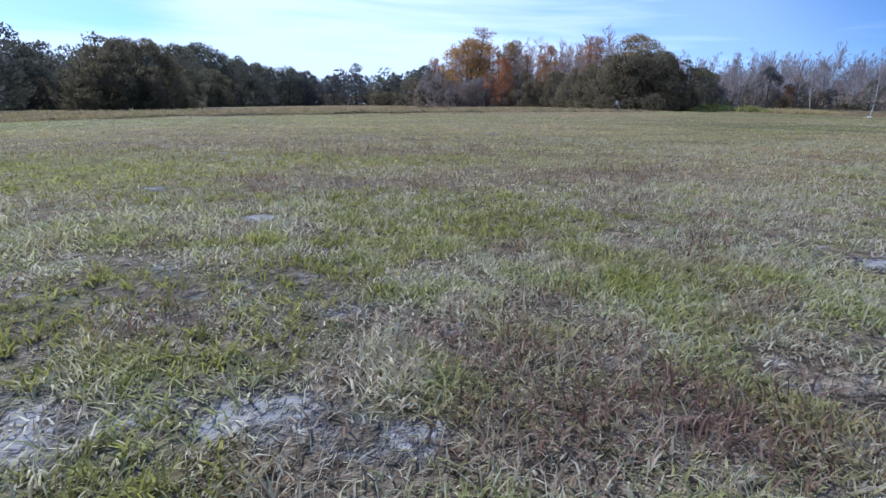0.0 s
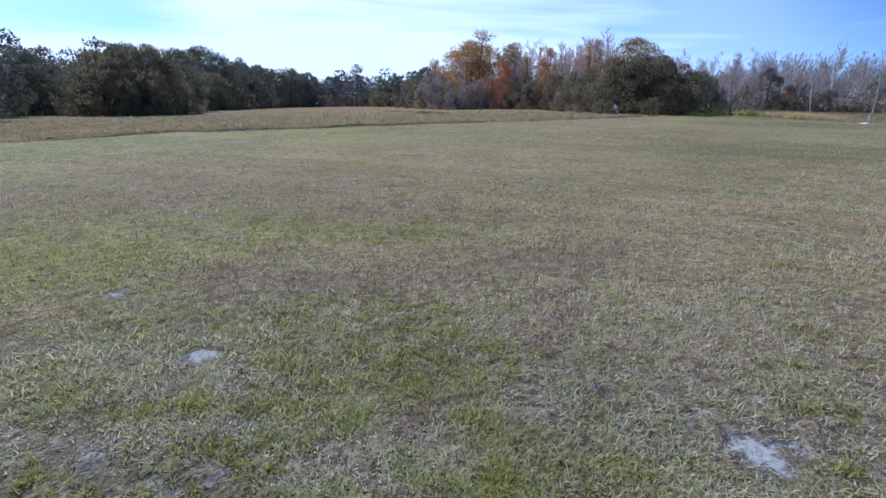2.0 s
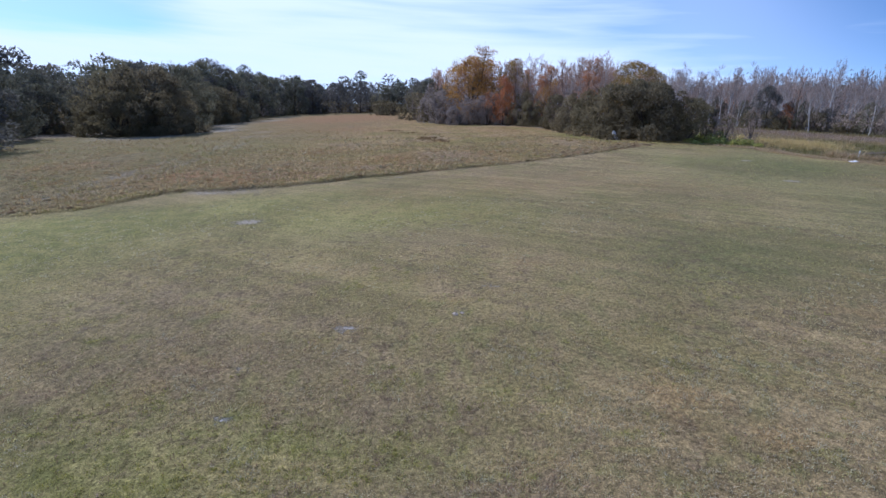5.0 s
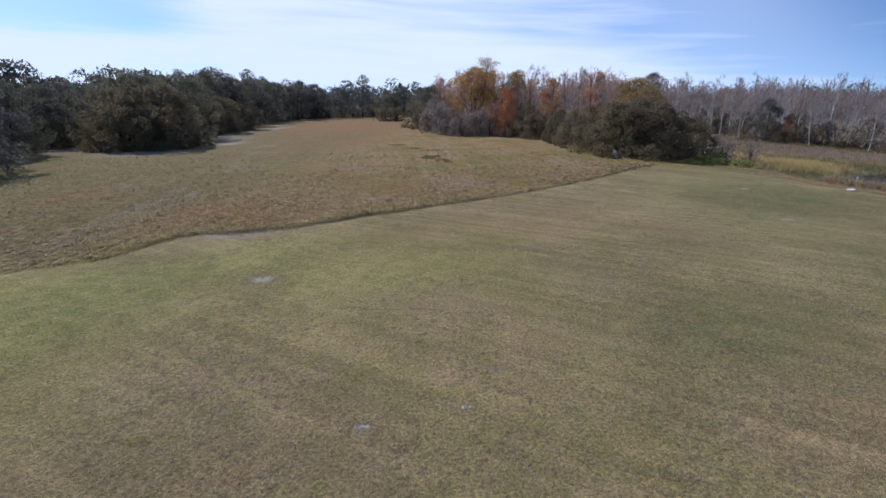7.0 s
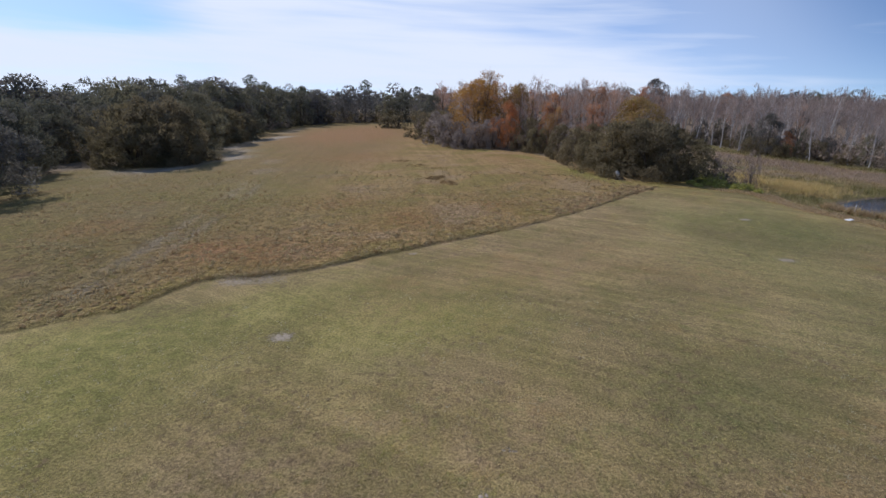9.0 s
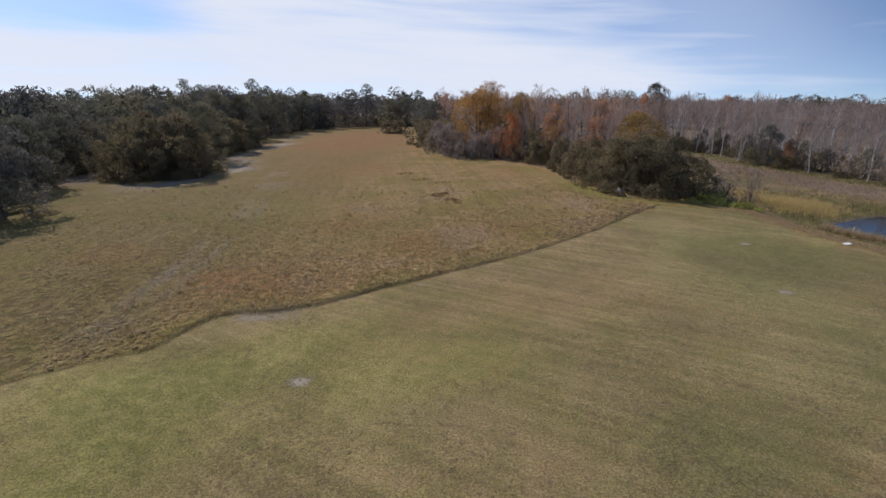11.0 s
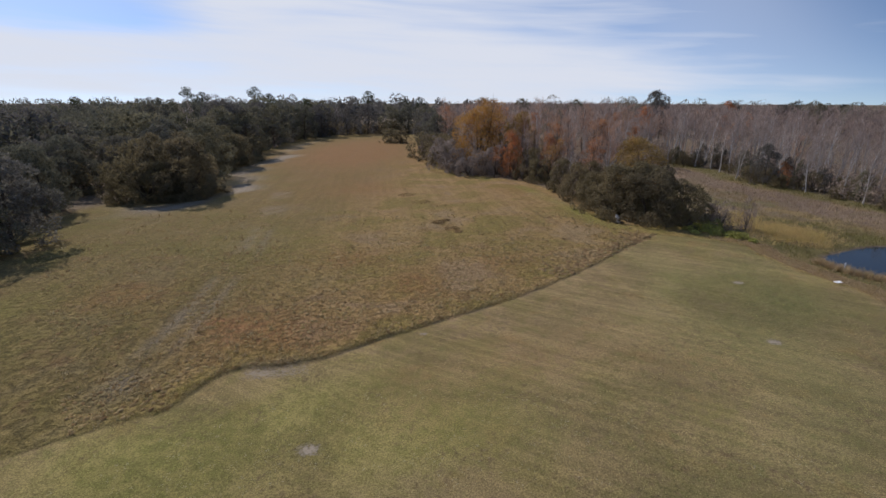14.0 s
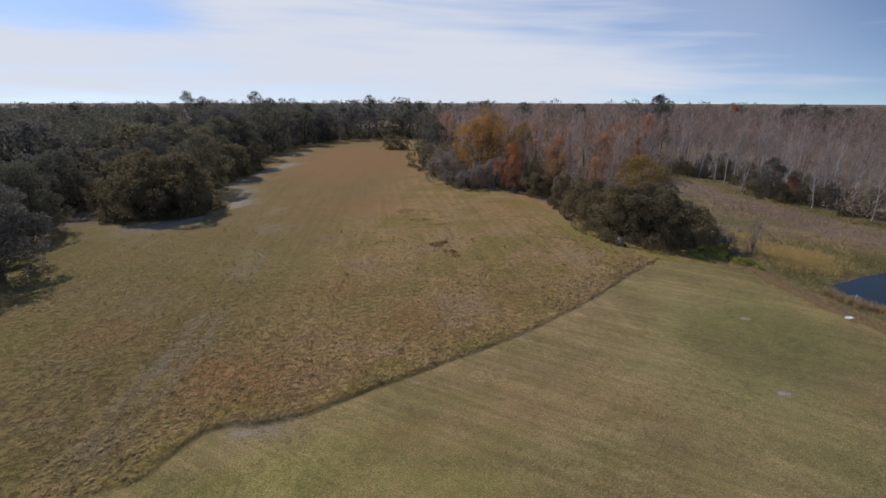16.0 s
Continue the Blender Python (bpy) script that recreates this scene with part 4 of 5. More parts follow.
BRUSH.put(1, 31.0, 62.4, 3.4, 140, 0.9)
BRUSH.put(0, 29.6, 63.6, 3.0, 250, 0.9)
RUSTY.put(0, 5.0, 101.0, 6.0, 90)
# bushes and small trees along the right-hand wood edge
for i, x, y, h, r in ((0, -29.5, 189, 5.4, 1.3), (2, -25.5, 187, 5.0, 1.2), (1, -12.5, 137, 7.0, 1.0), (2, -8.8, 136, 6.0, 1.0), (0, 11.6, 99.5, 6.2, 0.7),
                      (1, 13.2, 95, 4.6, 0.9), (2, 16.6, 85.5, 5.4, 1.0), (0, 17.6, 79.5, 6.0, 1.0), (2, -6.5, 121, 7.2, 1.0), (0, -8.0, 128, 7.6, 1.0)):
    (SHRUBS if y < 118 else BACK_SHRUBS).put(i, x, y, h, rng.uniform(0, 360), r)
for i, x, y, h, r in ((0, -5.2, 112, 7.4, 0.9), (1, -2.6, 107.5, 5.6, 0.9), (0, -0.4, 103.6, 4.2, 1.1), (1, 2.6, 105.4, 5.6, 0.9), (0, 5.6, 105.6, 6.4, 0.8), (1, 12.2, 99.4, 5.0, 0.8), (0, -9.8, 134, 6.4, 1.0)):
    GREY_SHRUBS.put(i, x, y, h, rng.uniform(0, 360), r)
# left-hand wood edge
for i, x, y, h, r in ((1, -50.0, 79.5, 10.6, 0.98), (0, -54.5, 79.5, 10.0, 0.9), (2, -46.8, 82.2, 6.6, 1.2), (0, -51.5, 76.6, 6.4, 1.2), (1, -46.2, 79.4, 5.2, 1.3), (0, -56.5, 115, 8.6, 1.1), (2, -62, 92, 6.0, 1.3), (1, -60, 104, 7, 1.0), (2, -58, 128, 7.0, 1.0), (0, -66.5, 150, 7, 1.0)):
    (SHRUBS if y < 118 else BACK_SHRUBS).put(i, x, y, h, rng.uniform(0, 360), r)
for i, x, y, h, r in ((0, -50.0, 50.5, 9.6, 1.3), (2, -49.5, 44.5, 9.4, 1.25), (1, -58, 58, 8.6, 1.2), (2, -60, 66, 9.4, 1.15), (3, -55, 88.5, 11.0, 1.0), (1, -53, 99, 11.2, 1.05), (0, -60.5, 121, 13.5, 1.0), (3, -62, 137, 13.0, 1.0), (2, -68, 158, 14, 1.0), (1, -69, 176, 14, 1.0),
                      (0, -71, 190, 14, 1.1), (3, -68, 206, 14.5, 1.1), (2, -65, 222, 14.5, 1.1), (1, -56, 232, 13, 1.1), (0, -48, 240, 14, 1.1), (3, -38, 246, 13.5, 1.1), (2, -29, 246, 14, 1.1), (1, -21, 236, 13, 1.1), (0, -17, 218, 12, 1.0), (3, -15, 196, 12, 1.0), (2, -14, 172, 11.5, 1.0), (1, -10, 152, 11, 1.0)):
    (OAKS if y < 150 else BACK_OAKS).put(i, x, y, h, rng.uniform(0, 360), r)
LEFT_Y, LEFT_X = [38, 50, 70, 100, 140, 180, 225, 262], [-62, -64, -67, -64, -69, -78, -74, -62]
for row in range(3):
    for y in np.arange(40, 262, 10.5):
        x = np.interp(y, LEFT_Y, LEFT_X) - row * 9.5 + rng.uniform(-2.5, 2.5)
        kind = (OAKS if row == 0 and y < 150 else BACK_OAKS) if rng.rand() < 0.975 else BARES
        kind.put(rng.randint(4), x, y + rng.uniform(-3, 3), min(0.6 + 0.125 * y + 0.9 * row, 14.5 + row) * rng.uniform(0.70, 1.06), rng.uniform(0, 360), rng.uniform(1.0, 1.4))
for y in np.arange(44, 240, 5.2):
    BACK_SHRUBS.put(rng.randint(3), np.interp(y, LEFT_Y, LEFT_X) + rng.uniform(-3, 4), y, rng.uniform(3, 6), rng.uniform(0, 360), rng.uniform(1.0, 1.4))
for x in np.arange(-80, -6, 4.5):
    BACK_SHRUBS.put(rng.randint(3), x, np.interp(x, [-80, -60, -30, -14, -6], [225, 240, 252, 245, 215]) + rng.uniform(-2, 3), rng.uniform(4, 6.5), rng.uniform(0, 360), 1.3)
# the leafless wood
for row in range(8):
    for y in np.arange(48, 152, 5.2):
        x = np.interp(y, FRONT_Y, FRONT_X) + row * 5.2 + rng.uniform(-2.2, 2.2)
        if x > 30 + 1.05 * y:
            continue
        pick = rng.rand()
        kind = BARES if pick < 0.93 or row < 5 else BACK_OAKS
        kind.put(rng.randint(4), x, y + rng.uniform(-2.5, 2.5), min(12.5, 0.080 * y + 1.5 + row * 0.42) * rng.uniform(0.80, 1.1) * (0.85 if kind is BACK_OAKS else 1.0), rng.uniform(0, 360), rng.uniform(0.9, 1.2))
for row in range(8):
    for x in np.arange(-8, 62, 5.2):
        y = np.interp(x, [-10, -3, 8, 14, 20, 26, 40, 60], [150, 116, 106, 98, 90, 92, 120, 150]) + 4 + row * 6.5 + rng.uniform(-3, 3)
        pick = rng.rand()
        kind = RED_BARES if pick < 0.5 else (BARES if pick < 0.87 else (RUSTY if pick < 0.93 else (BACK_OAKS if pick < 0.975 else GOLD)))
        kind.put(rng.randint(4), x + rng.uniform(-2.5, 2.5), y, rng.uniform(9.0, 13.6) + 0.35 * row if kind is not BACK_OAKS else rng.uniform(8, 11), rng.uniform(0, 360), rng.uniform(0.9, 1.15))
# low growth at the foot of the leafless wood
for y in np.r_[np.arange(58, 136, 3.4), np.arange(60, 136, 5.0)]:
    x = np.interp(y, FRONT_Y, FRONT_X)
    BACK_SHRUBS.put(rng.randint(3), x + rng.uniform(-1.2, 6.0), y, rng.uniform(1.4, 3.8), rng.uniform(0, 360), rng.uniform(0.7, 1.1))
thicket = np.random.RandomState(8)
for y in np.arange(66, 134, 4.6):
    BACK_OAKS.put(thicket.randint(4), np.interp(y, FRONT_Y, FRONT_X) + thicket.uniform(0.5, 6.5), y + thicket.uniform(-1.5, 1.5), thicket.uniform(3.6, 6.4), thicket.uniform(0, 360), thicket.uniform(0.6, 0.85))
for row in range(3):
    for y in np.arange(60, 150, 5.5):
        BRUSH.put(rng.randint(2), np.interp(y, FRONT_Y, FRONT_X) + 4 + row * 5 + rng.uniform(-2, 2), y + rng.uniform(-2, 2), rng.uniform(2, 4.6), rng.uniform(0, 360), rng.uniform(0.9, 1.3))
    for x in np.arange(-6, 46, 5.0):
        BRUSH.put(rng.randint(2), x + rng.uniform(-2, 2), np.interp(x, [-10, -3, 8, 14, 20, 26, 40, 60], [150, 114, 104, 97, 88, 88, 118, 148]) + row * 7 + rng.uniform(-2, 2), rng.uniform(3, 7), rng.uniform(0, 360), rng.uniform(0.9, 1.3))
for x, y, h in ((-134, 238, 23.5), (-128, 241, 21), (-100, 238, 23), (-96, 244, 20), (-52, 262, 21), (-27, 275, 18), (-34, 270, 17), (-104, 158, 16), (-73, 226, 17), (-160, 200, 18)):
    PINES.put(rng.randint(2), x, y, h, rng.uniform(0, 360))
OAKS.put(1, 91.2, 254, 20.6, 30, 0.8)
for x, y, h, r in ((179, 300, 15.6, 1.0), (188, 304, 17.2, 1.0), (196, 300, 17.4, 1.0), (204, 306, 16.8, 1.0), (212, 300, 16.0, 1.0), (168, 330, 16.2, 0.8), (54, 262, 16.5, 0.8), (31, 300, 17, 0.9)):
    BACK_OAKS.put(rng.randint(4), x, y, h, rng.uniform(0, 360), r)
MAPLES.put(1, 158.6, 320, 16.4, 20, 0.8)


def far_wood(name, seed, spots, mat, size, per, label):
    rng = np.random.RandomState(seed)
    at, sz, turned = [], [], []
    for x, y, h, r in spots:
        v = rng.normal(size=(per, 3))
        v /= np.linalg.norm(v, axis=1)[:, None]
        v[:, 2] = np.where(v[:, 2] < 0.0, -v[:, 2] * rng.uniform(-0.9, 0.7, per), v[:, 2])
        lump = 0.90 + 0.10 * wave(v[:, 0] * 3 + x, v[:, 1] * 3 + v[:, 2] * 3, 1.5, int(rng.randint(999)))
        at.append(np.array([x, y, h * 0.50 - float(fall(x, y))]) + v * (lump * rng.uniform(0.9, 1.0, per))[:, None] * (r, r, h * 0.50))
        sz.append(size * rng.uniform(0.6, 1.4, per))
        turned.append(v)
    tagged(part(name, crown_mesh(name, rng, np.concatenate(at), np.concatenate(sz), 0.2, np.concatenate(turned)), mat), label, "woodland", kind="stuff")


def scatter(rng, n, y0, y1, x0, x1):
    y = y0 * (y1 / y0) ** rng.rand(n)
    return np.c_[rng.uniform(x0, x1, n) * y, y]


r2 = np.random.RandomState(77)


def far_bare(name, seed, spots, label):
    """Distant leafless trees: a pale stem and a fan of upright twigs each."""
    rng = np.random.RandomState(seed)
    x, y, h = np.array(spots).T
    n, per = len(x), 31
    z = -fall(x, y)
    foot, top = np.c_[x, y, z], np.c_[x + rng.normal(0, 0.4, n), y, z + h * 0.9]
    px = np.repeat(np.arange(n), per)
    f = rng.uniform(0.28, 0.9, n * per)
    p = foot[px] + (top - foot)[px] * f[:, None]
    d = rng.normal(size=(n * per, 3)) * (0.5, 0.5, 0.25) + (0, 0, 0.85)
    ln = h[px] * rng.uniform(0.10, 0.30, n * per) * (1.25 - f)
    q = p + d * ln[:, None] * 1.3
    wd = rng.uniform(0.09, 0.18, n * per) * (1 + np.hypot(p[:, 0], p[:, 1]) / 500)
    pieces = [strips(rng, foot, top, np.full(n, 0.26), np.full(n, 0.10)), strips(rng, p, q, wd, wd * 0.5)]
    tagged(part(name, joined(name, pieces), MAT_FAR_TWIG), label, "woodland", kind="stuff")


# the inside of the left-hand wood
sp = [(x, y, min(2.0 + 0.12 * y, 15.5) * r2.uniform(0.75, 1.15), r2.uniform(3.4, 5.6)) for x, y in zip(r2.uniform(-220, -80, 400), r2.uniform(34, 275, 400))]
far_wood("inner_evergreen_wood", 4, sp, MAT_OAK, 0.85, 300, "dense evergreen canopy behind the wood's edge")
sp = [(x, y, r2.uniform(2.0, 4.5), r2.uniform(1.5, 3.0)) for x, y in zip(np.r_[r2.uniform(-105, -64, 260), r2.uniform(-70, -5, 160), r2.uniform(-8, 60, 200), r2.uniform(60, 120, 160)], np.r_[r2.uniform(40, 240, 260), r2.uniform(248, 268, 160), r2.uniform(150, 172, 200), r2.uniform(60, 150, 160)])]
far_wood("undergrowth", 8, sp, MAT_BRUSH, 0.42, 52, "dry brown undergrowth between the trees")
sp = scatter(r2, 560, 255, 1700, -1.15, 0.05)
far_wood("far_evergreen_wood", 1, [(x, y, 11.5 + 9.5 * r2.rand() ** 1.7, r2.uniform(3.0, 6.0) + y * 0.003) for x, y in sp], MAT_OAK, 1.6, 184, "distant evergreen woodland reaching the horizon")
x, y = r2.uniform(-20, 400, 3600), r2.uniform(60, 440, 3600)
ok = (x < 1.12 * y + 40) & (x > np.interp(y, [48, 152, 165, 250, 460], [102, 96, -10, -16, 10])) & ((y > 152) | (x > np.interp(y, FRONT_Y, FRONT_X) + 40))
far_bare("far_leafless_wood", 2, [(a, b, r2.uniform(10.5, 15.5) + 0.006 * b) for a, b in zip(x[ok], y[ok])], "distant leafless grey-brown woodland")
sp = scatter(r2, 650, 420, 1700, 0.0, 1.25)
far_wood("farthest_wood", 5, [(x, y, r2.uniform(12, 16), r2.uniform(4, 7) + y * 0.004) for x, y in sp], MAT_FAR_TWIG, 1.6, 88, "distant brown-grey woodland on the horizon")
sp = scatter(r2, 50, 185, 430, -1.0, -0.26)
far_wood("tall_far_trees", 9, [(x, y, 13.5 + 7.5 * r2.rand() ** 1.6, r2.uniform(3.8, 6.4)) for x, y in sp], MAT_OAK, 0.55, 1300, "taller evergreen crowns standing over the wood")
sp = scatter(r2, 80, 230, 800, 0.1, 1.1)
far_wood("far_mixed_wood", 3, [(x, y, r2.uniform(14, 20.5), r2.uniform(4, 7) + y * 0.004) for x, y in sp], MAT_OAK, 0.74, 660, "dark evergreen crowns in the distant wood")
sp = scatter(r2, 22, 130, 420, 0.0, 0.55)
far_wood("far_rusty_trees", 6, [(x, y, r2.uniform(10, 13), r2.uniform(2, 3.4)) for x, y in sp], MAT_RUST, 0.40, 320, "russet crowns among the leafless wood")


# ---- grass ----
def lawn_spots(rng, n, d0, d1, flat):
    """Places in the lawn, dense where the flight begins; flat: the distance within which they lie evenly."""
    d = d0 * (d1 / d0) ** rng.rand(n)
    d = d[rng.rand(n) < np.clip(d / flat, 0.05, 1.0) ** 2]
    a = np.where(rng.rand(len(d)) < 0.74, rng.uniform(-0.86, 0.86, len(d)), rng.uniform(-math.pi, math.pi, len(d)))
    x, y = -0.39 + d * np.sin(a) * 1.12, 2.55 + d * np.cos(a)
    ok = (rng.rand(len(x)) > 0.85 * np.clip(1.35 * sandy(x, y), 0, 1)) & is_lawn(x, y)
    return x[ok], y[ok], d[ok]


def lawn_grass(name, seed, n, d0, d1, label, flat=1.9):
    """Dead and living blades of the mown turf."""
    rng = np.random.RandomState(seed)
    x, y, d = lawn_spots(rng, n, d0, d1, flat)
    clump = wave(x, y, 15.0, 21) * 0.5 + wave(x, y, 4.0, 22) * 0.5
    ok = rng.rand(len(x)) < (0.62 + 0.85 * clump)
    x, y, d, clump = x[ok], y[ok], d[ok], clump[ok]
    m = len(x)
    ln = rng.uniform(0.016, 0.046, m) * (1 + 0.7 * np.clip(clump, -0.5, 1)) * (1 + 0.015 * d)
    wd = rng.uniform(0.0018, 0.0046, m) * (1 + 0.28 * d)
    lean = np.abs(rng.normal(0.95, 0.36, m)).clip(0, 1.38)
    v, f = blades(rng, np.c_[x, y, height(x, y) - 0.002], ln, wd, lean, np.minimum(0.5, 1.55 - lean))
    me = mesh_from(name, v, f)
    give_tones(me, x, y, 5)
    tagged(part(name, me, MAT_LAWN), label, "grass", kind="stuff")


def green_tufts():
    """Low splayed tufts of living grass among the dead blades."""
    rng = np.random.RandomState(10)
    x, y, d = lawn_spots(rng, 9000, 0.5, 12, 1.6)
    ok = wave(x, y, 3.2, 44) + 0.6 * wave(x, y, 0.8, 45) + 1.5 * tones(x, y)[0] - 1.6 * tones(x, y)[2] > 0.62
    x, y, d = x[ok], y[ok], d[ok]
    per = 13
    k = np.repeat(np.arange(len(x)), per)
    n = len(k)
    x, y, d = x[k] + rng.normal(0, 0.014, n) * (1 + d[k] * 0.15), y[k] + rng.normal(0, 0.014, n) * (1 + d[k] * 0.15), d[k]
    lean = np.abs(rng.normal(0.8, 0.35, n)).clip(0, 1.3)
    v, f = blades(rng, np.c_[x, y, height(x, y) - 0.002], rng.uniform(0.022, 0.060, n), rng.uniform(0.0022, 0.0052, n) * (1 + 0.2 * d), lean, np.minimum(0.5, 1.55 - lean))
    tagged(part("green_grass_tufts", mesh_from("green_grass_tufts", v, f), MAT_TUFT), "yellow-green tufts of living grass in the lawn", "grass", kind="stuff")


def tufts(name, seed, x, y, per, tall, width, mat, label, spread=0.14, lean=0.35):
    rng = np.random.RandomState(seed)
    x, y, tall = np.repeat(x, per), np.repeat(y, per), np.repeat(tall, per)
    n = len(x)
    x, y = x + rng.normal(0, spread, n), y + rng.normal(0, spread, n)
    v, f = blades(rng, np.c_[x, y, height(x, y) - 0.02], tall * rng.uniform(0.6, 1.2, n), width * rng.uniform(0.6, 1.4, n), np.abs(rng.normal(lean, 0.3, n)).clip(0, 1.4), 0.5)
    tagged(part(name, mesh_from(name, v, f), mat), label, "grass", kind="stuff")


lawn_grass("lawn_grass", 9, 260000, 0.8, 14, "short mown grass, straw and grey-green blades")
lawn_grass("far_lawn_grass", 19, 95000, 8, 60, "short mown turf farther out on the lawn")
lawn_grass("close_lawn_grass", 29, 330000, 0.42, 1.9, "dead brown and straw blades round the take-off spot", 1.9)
green_tufts()


def dead_grass():
    """Matted reddish-brown dead grass in the dull patches near the take-off spot."""
    rng = np.random.RandomState(12)
    x, y, d = lawn_spots(rng, 130000, 0.5, 8, 1.6)
    ok = rng.rand(len(x)) < 1.3 * tones(x, y)[2] * (0.55 + 0.45 * wave(x, y, 7.0, 46))
    x, y, d = x[ok], y[ok], d[ok]
    n = len(x)
    lean = np.abs(rng.normal(0.7, 0.45, n)).clip(0, 1.35)
    v, f = blades(rng, np.c_[x, y, height(x, y) - 0.002], rng.uniform(0.025, 0.075, n), rng.uniform(0.0016, 0.0038, n) * (1 + 0.3 * d), lean, np.minimum(0.6, 1.55 - lean))
    tagged(part("dead_grass_patches", mesh_from("dead_grass_patches", v, f), MAT_DEAD), "matted reddish-brown dead grass in the lawn", "grass", kind="stuff")


def straw_tufts():
    """Small upstanding tufts of bleached straw scattered over the lawn."""
    rng = np.random.RandomState(14)
    x, y, d = lawn_spots(rng, 11000, 1.2, 22, 4.5)
    ok = wave(x, y, 2.1, 47) + 0.7 * wave(x, y, 0.5, 48) - 0.8 * tones(x, y)[2] > 0.1
    x, y, d = x[ok], y[ok], d[ok]
    k = np.repeat(np.arange(len(x)), 9)
    n = len(k)
    d = d[k]
    x, y = x[k] + rng.normal(0, 0.017, n) * (1 + d * 0.08), y[k] + rng.normal(0, 0.017, n) * (1 + d * 0.08)
    lean = np.abs(rng.normal(0.8, 0.35, n)).clip(0, 1.3)
    v, f = blades(rng, np.c_[x, y, height(x, y) - 0.002], rng.uniform(0.03, 0.075, n) * (1 + 0.015 * d), rng.uniform(0.0020, 0.0044, n) * (1 + 0.16 * d), lean, np.minimum(0.5, 1.55 - lean))
    tagged(part("straw_tufts", mesh_from("straw_tufts", v, f), MAT_BLEACHED), "bleached straw tufts standing up in the lawn", "grass", kind="stuff")


dead_grass()
straw_tufts()
r3 = np.random.RandomState(15)
# tussocks over the rough field, thinning with distance
n = 13000
y = 14 * (90 / 14) ** r3.rand(n)
x = r3.uniform(-0.85, 0.42, n) * y
ok = ~is_lawn(x, y) & ~is_marsh(x, y) & (x > -56) & (wave(x, y, 4.4, 30) + 0.7 * wave(x, y, 0.7, 31) > 0.0) & (x < np.interp(y, [50, 65, 90, 110, 150], [17, 14, 9, -3, -12]))
x, y = x[ok], y[ok]
tufts("rough_grass", 16, x, y, 8, r3.uniform(0.09, 0.25, len(x)), 0.028, MAT_ROUGH, "dry unmown tussock grass of the field", 0.13, 0.6)
n = 8000
y = r3.uniform(10, 70, n)
x = r3.uniform(-48, 20, n)
gap_to_edge = away(EDGE, x, y)
ok = ~is_lawn(x, y) & (gap_to_edge > 0.3) & (r3.rand(n) < 0.12 + np.exp(-gap_to_edge / 14)) & (wave(x, y, 0.35, 37) + 0.6 * wave(x, y, 1.3, 38) > -0.35) & (x > -0.95 * y)
tufts("tussock_grass", 26, x[ok], y[ok], 14, 0.12 + 0.26 * r3.rand(ok.sum()) ** 1.6, 0.045, MAT_TUSSOCK, "rust-brown and straw tussocks in the rough grass", 0.095, 0.6)


def mounds(name, seed, x, y, r, h, mat, label):
    """Low uneven grass mounds, six-sided and smooth."""
    rng = np.random.RandomState(seed)
    n = len(x)
    a = np.arange(6) * np.pi / 3 + rng.uniform(0, 1, (n, 1))
    base = np.c_[x, y, height(x, y)][:, None, :]
    rings = [base + np.stack([np.cos(a) * r[:, None] * w * rng.uniform(0.75, 1.25, (n, 6)), np.sin(a) * r[:, None] * w * rng.uniform(0.75, 1.25, (n, 6)), (h * k)[:, None] * rng.uniform(0.8, 1.2, (n, 6))], 2) for w, k in ((1.0, -0.15), (0.72, 0.68))]
    v = np.concatenate([*rings, base + np.stack([r * 0, r * 0, h], 1)[:, None, :]], 1).reshape(-1, 3)
    o, j = (np.arange(n) * 13)[:, None], np.arange(6)[None, :]
    k = (j + 1) % 6
    quads = np.stack([o + j, o + k, o + 6 + k, o + 6 + j], 2).reshape(-1, 4)
    tris = np.stack([o + 6 + j, o + 6 + k, o + 12 + 0 * j], 2).reshape(-1, 3)
    me = mesh_from(name, v, [quads, tris])
    me.polygons.foreach_set("use_smooth", np.ones(len(me.polygons), bool))
    tagged(part(name, me, mat), label, "grass", kind="stuff")


# tussocks left standing in rows along the field's old track
n = 30000
u, row = 12 * (78 / 12) ** r3.rand(n), r3.randint(-74, 58, n) * 0.55 + r3.normal(0, 0.12, n)
x, y = row - 0.18 * (u - 24) - 10 + 0.4 * np.sin(u * 0.35), u
gap_to_edge = away(EDGE, x, y)
ok = ~is_lawn(x, y) & ~is_marsh(x, y) & (gap_to_edge > 0.35) & (x > -0.95 * y) & (x > np.interp(y, [40, 60, 78], [-44, -44, -40])) & (x < np.interp(y, [50, 65, 80], [16, 13, 9])) & (r3.rand(n) < (0.42 + 0.65 * np.exp(-gap_to_edge / 10)) * (1 - 0.85 * smooth(y, 36, 60))) & (wave(x, y, 0.35, 37) + 0.8 * wave(x, y, 1.1, 39) > -0.45)
x, y = x[ok], y[ok]
size = (0.07 + 0.12 * r3.rand(len(x)) ** 1.5) * (0.8 + 0.35 * wave(x, y, 0.5, 40)).clip(0.5, 1.3)
mounds("tussock_mounds", 41, x, y, size, size * r3.uniform(0.22, 0.48, len(x)), MAT_MOUND, "rounded brown grass tussocks in uneven rows")
t = r3.rand(380) ** 0.8
q = np.array([(7.5, 42.0)]) + t[:, None] * (14.0, 15.8) + (0.3 + r3.exponential(1.1, 380))[:, None] * (-0.75, 0.66) + r3.normal(0, 0.3, (380, 2))
mounds("corner_tussocks", 43, q[:, 0], q[:, 1], r3.uniform(0.12, 0.30, 380), r3.uniform(0.03, 0.09, 380), MAT_CORNER, "dark brown tussocks at the corner of the field")
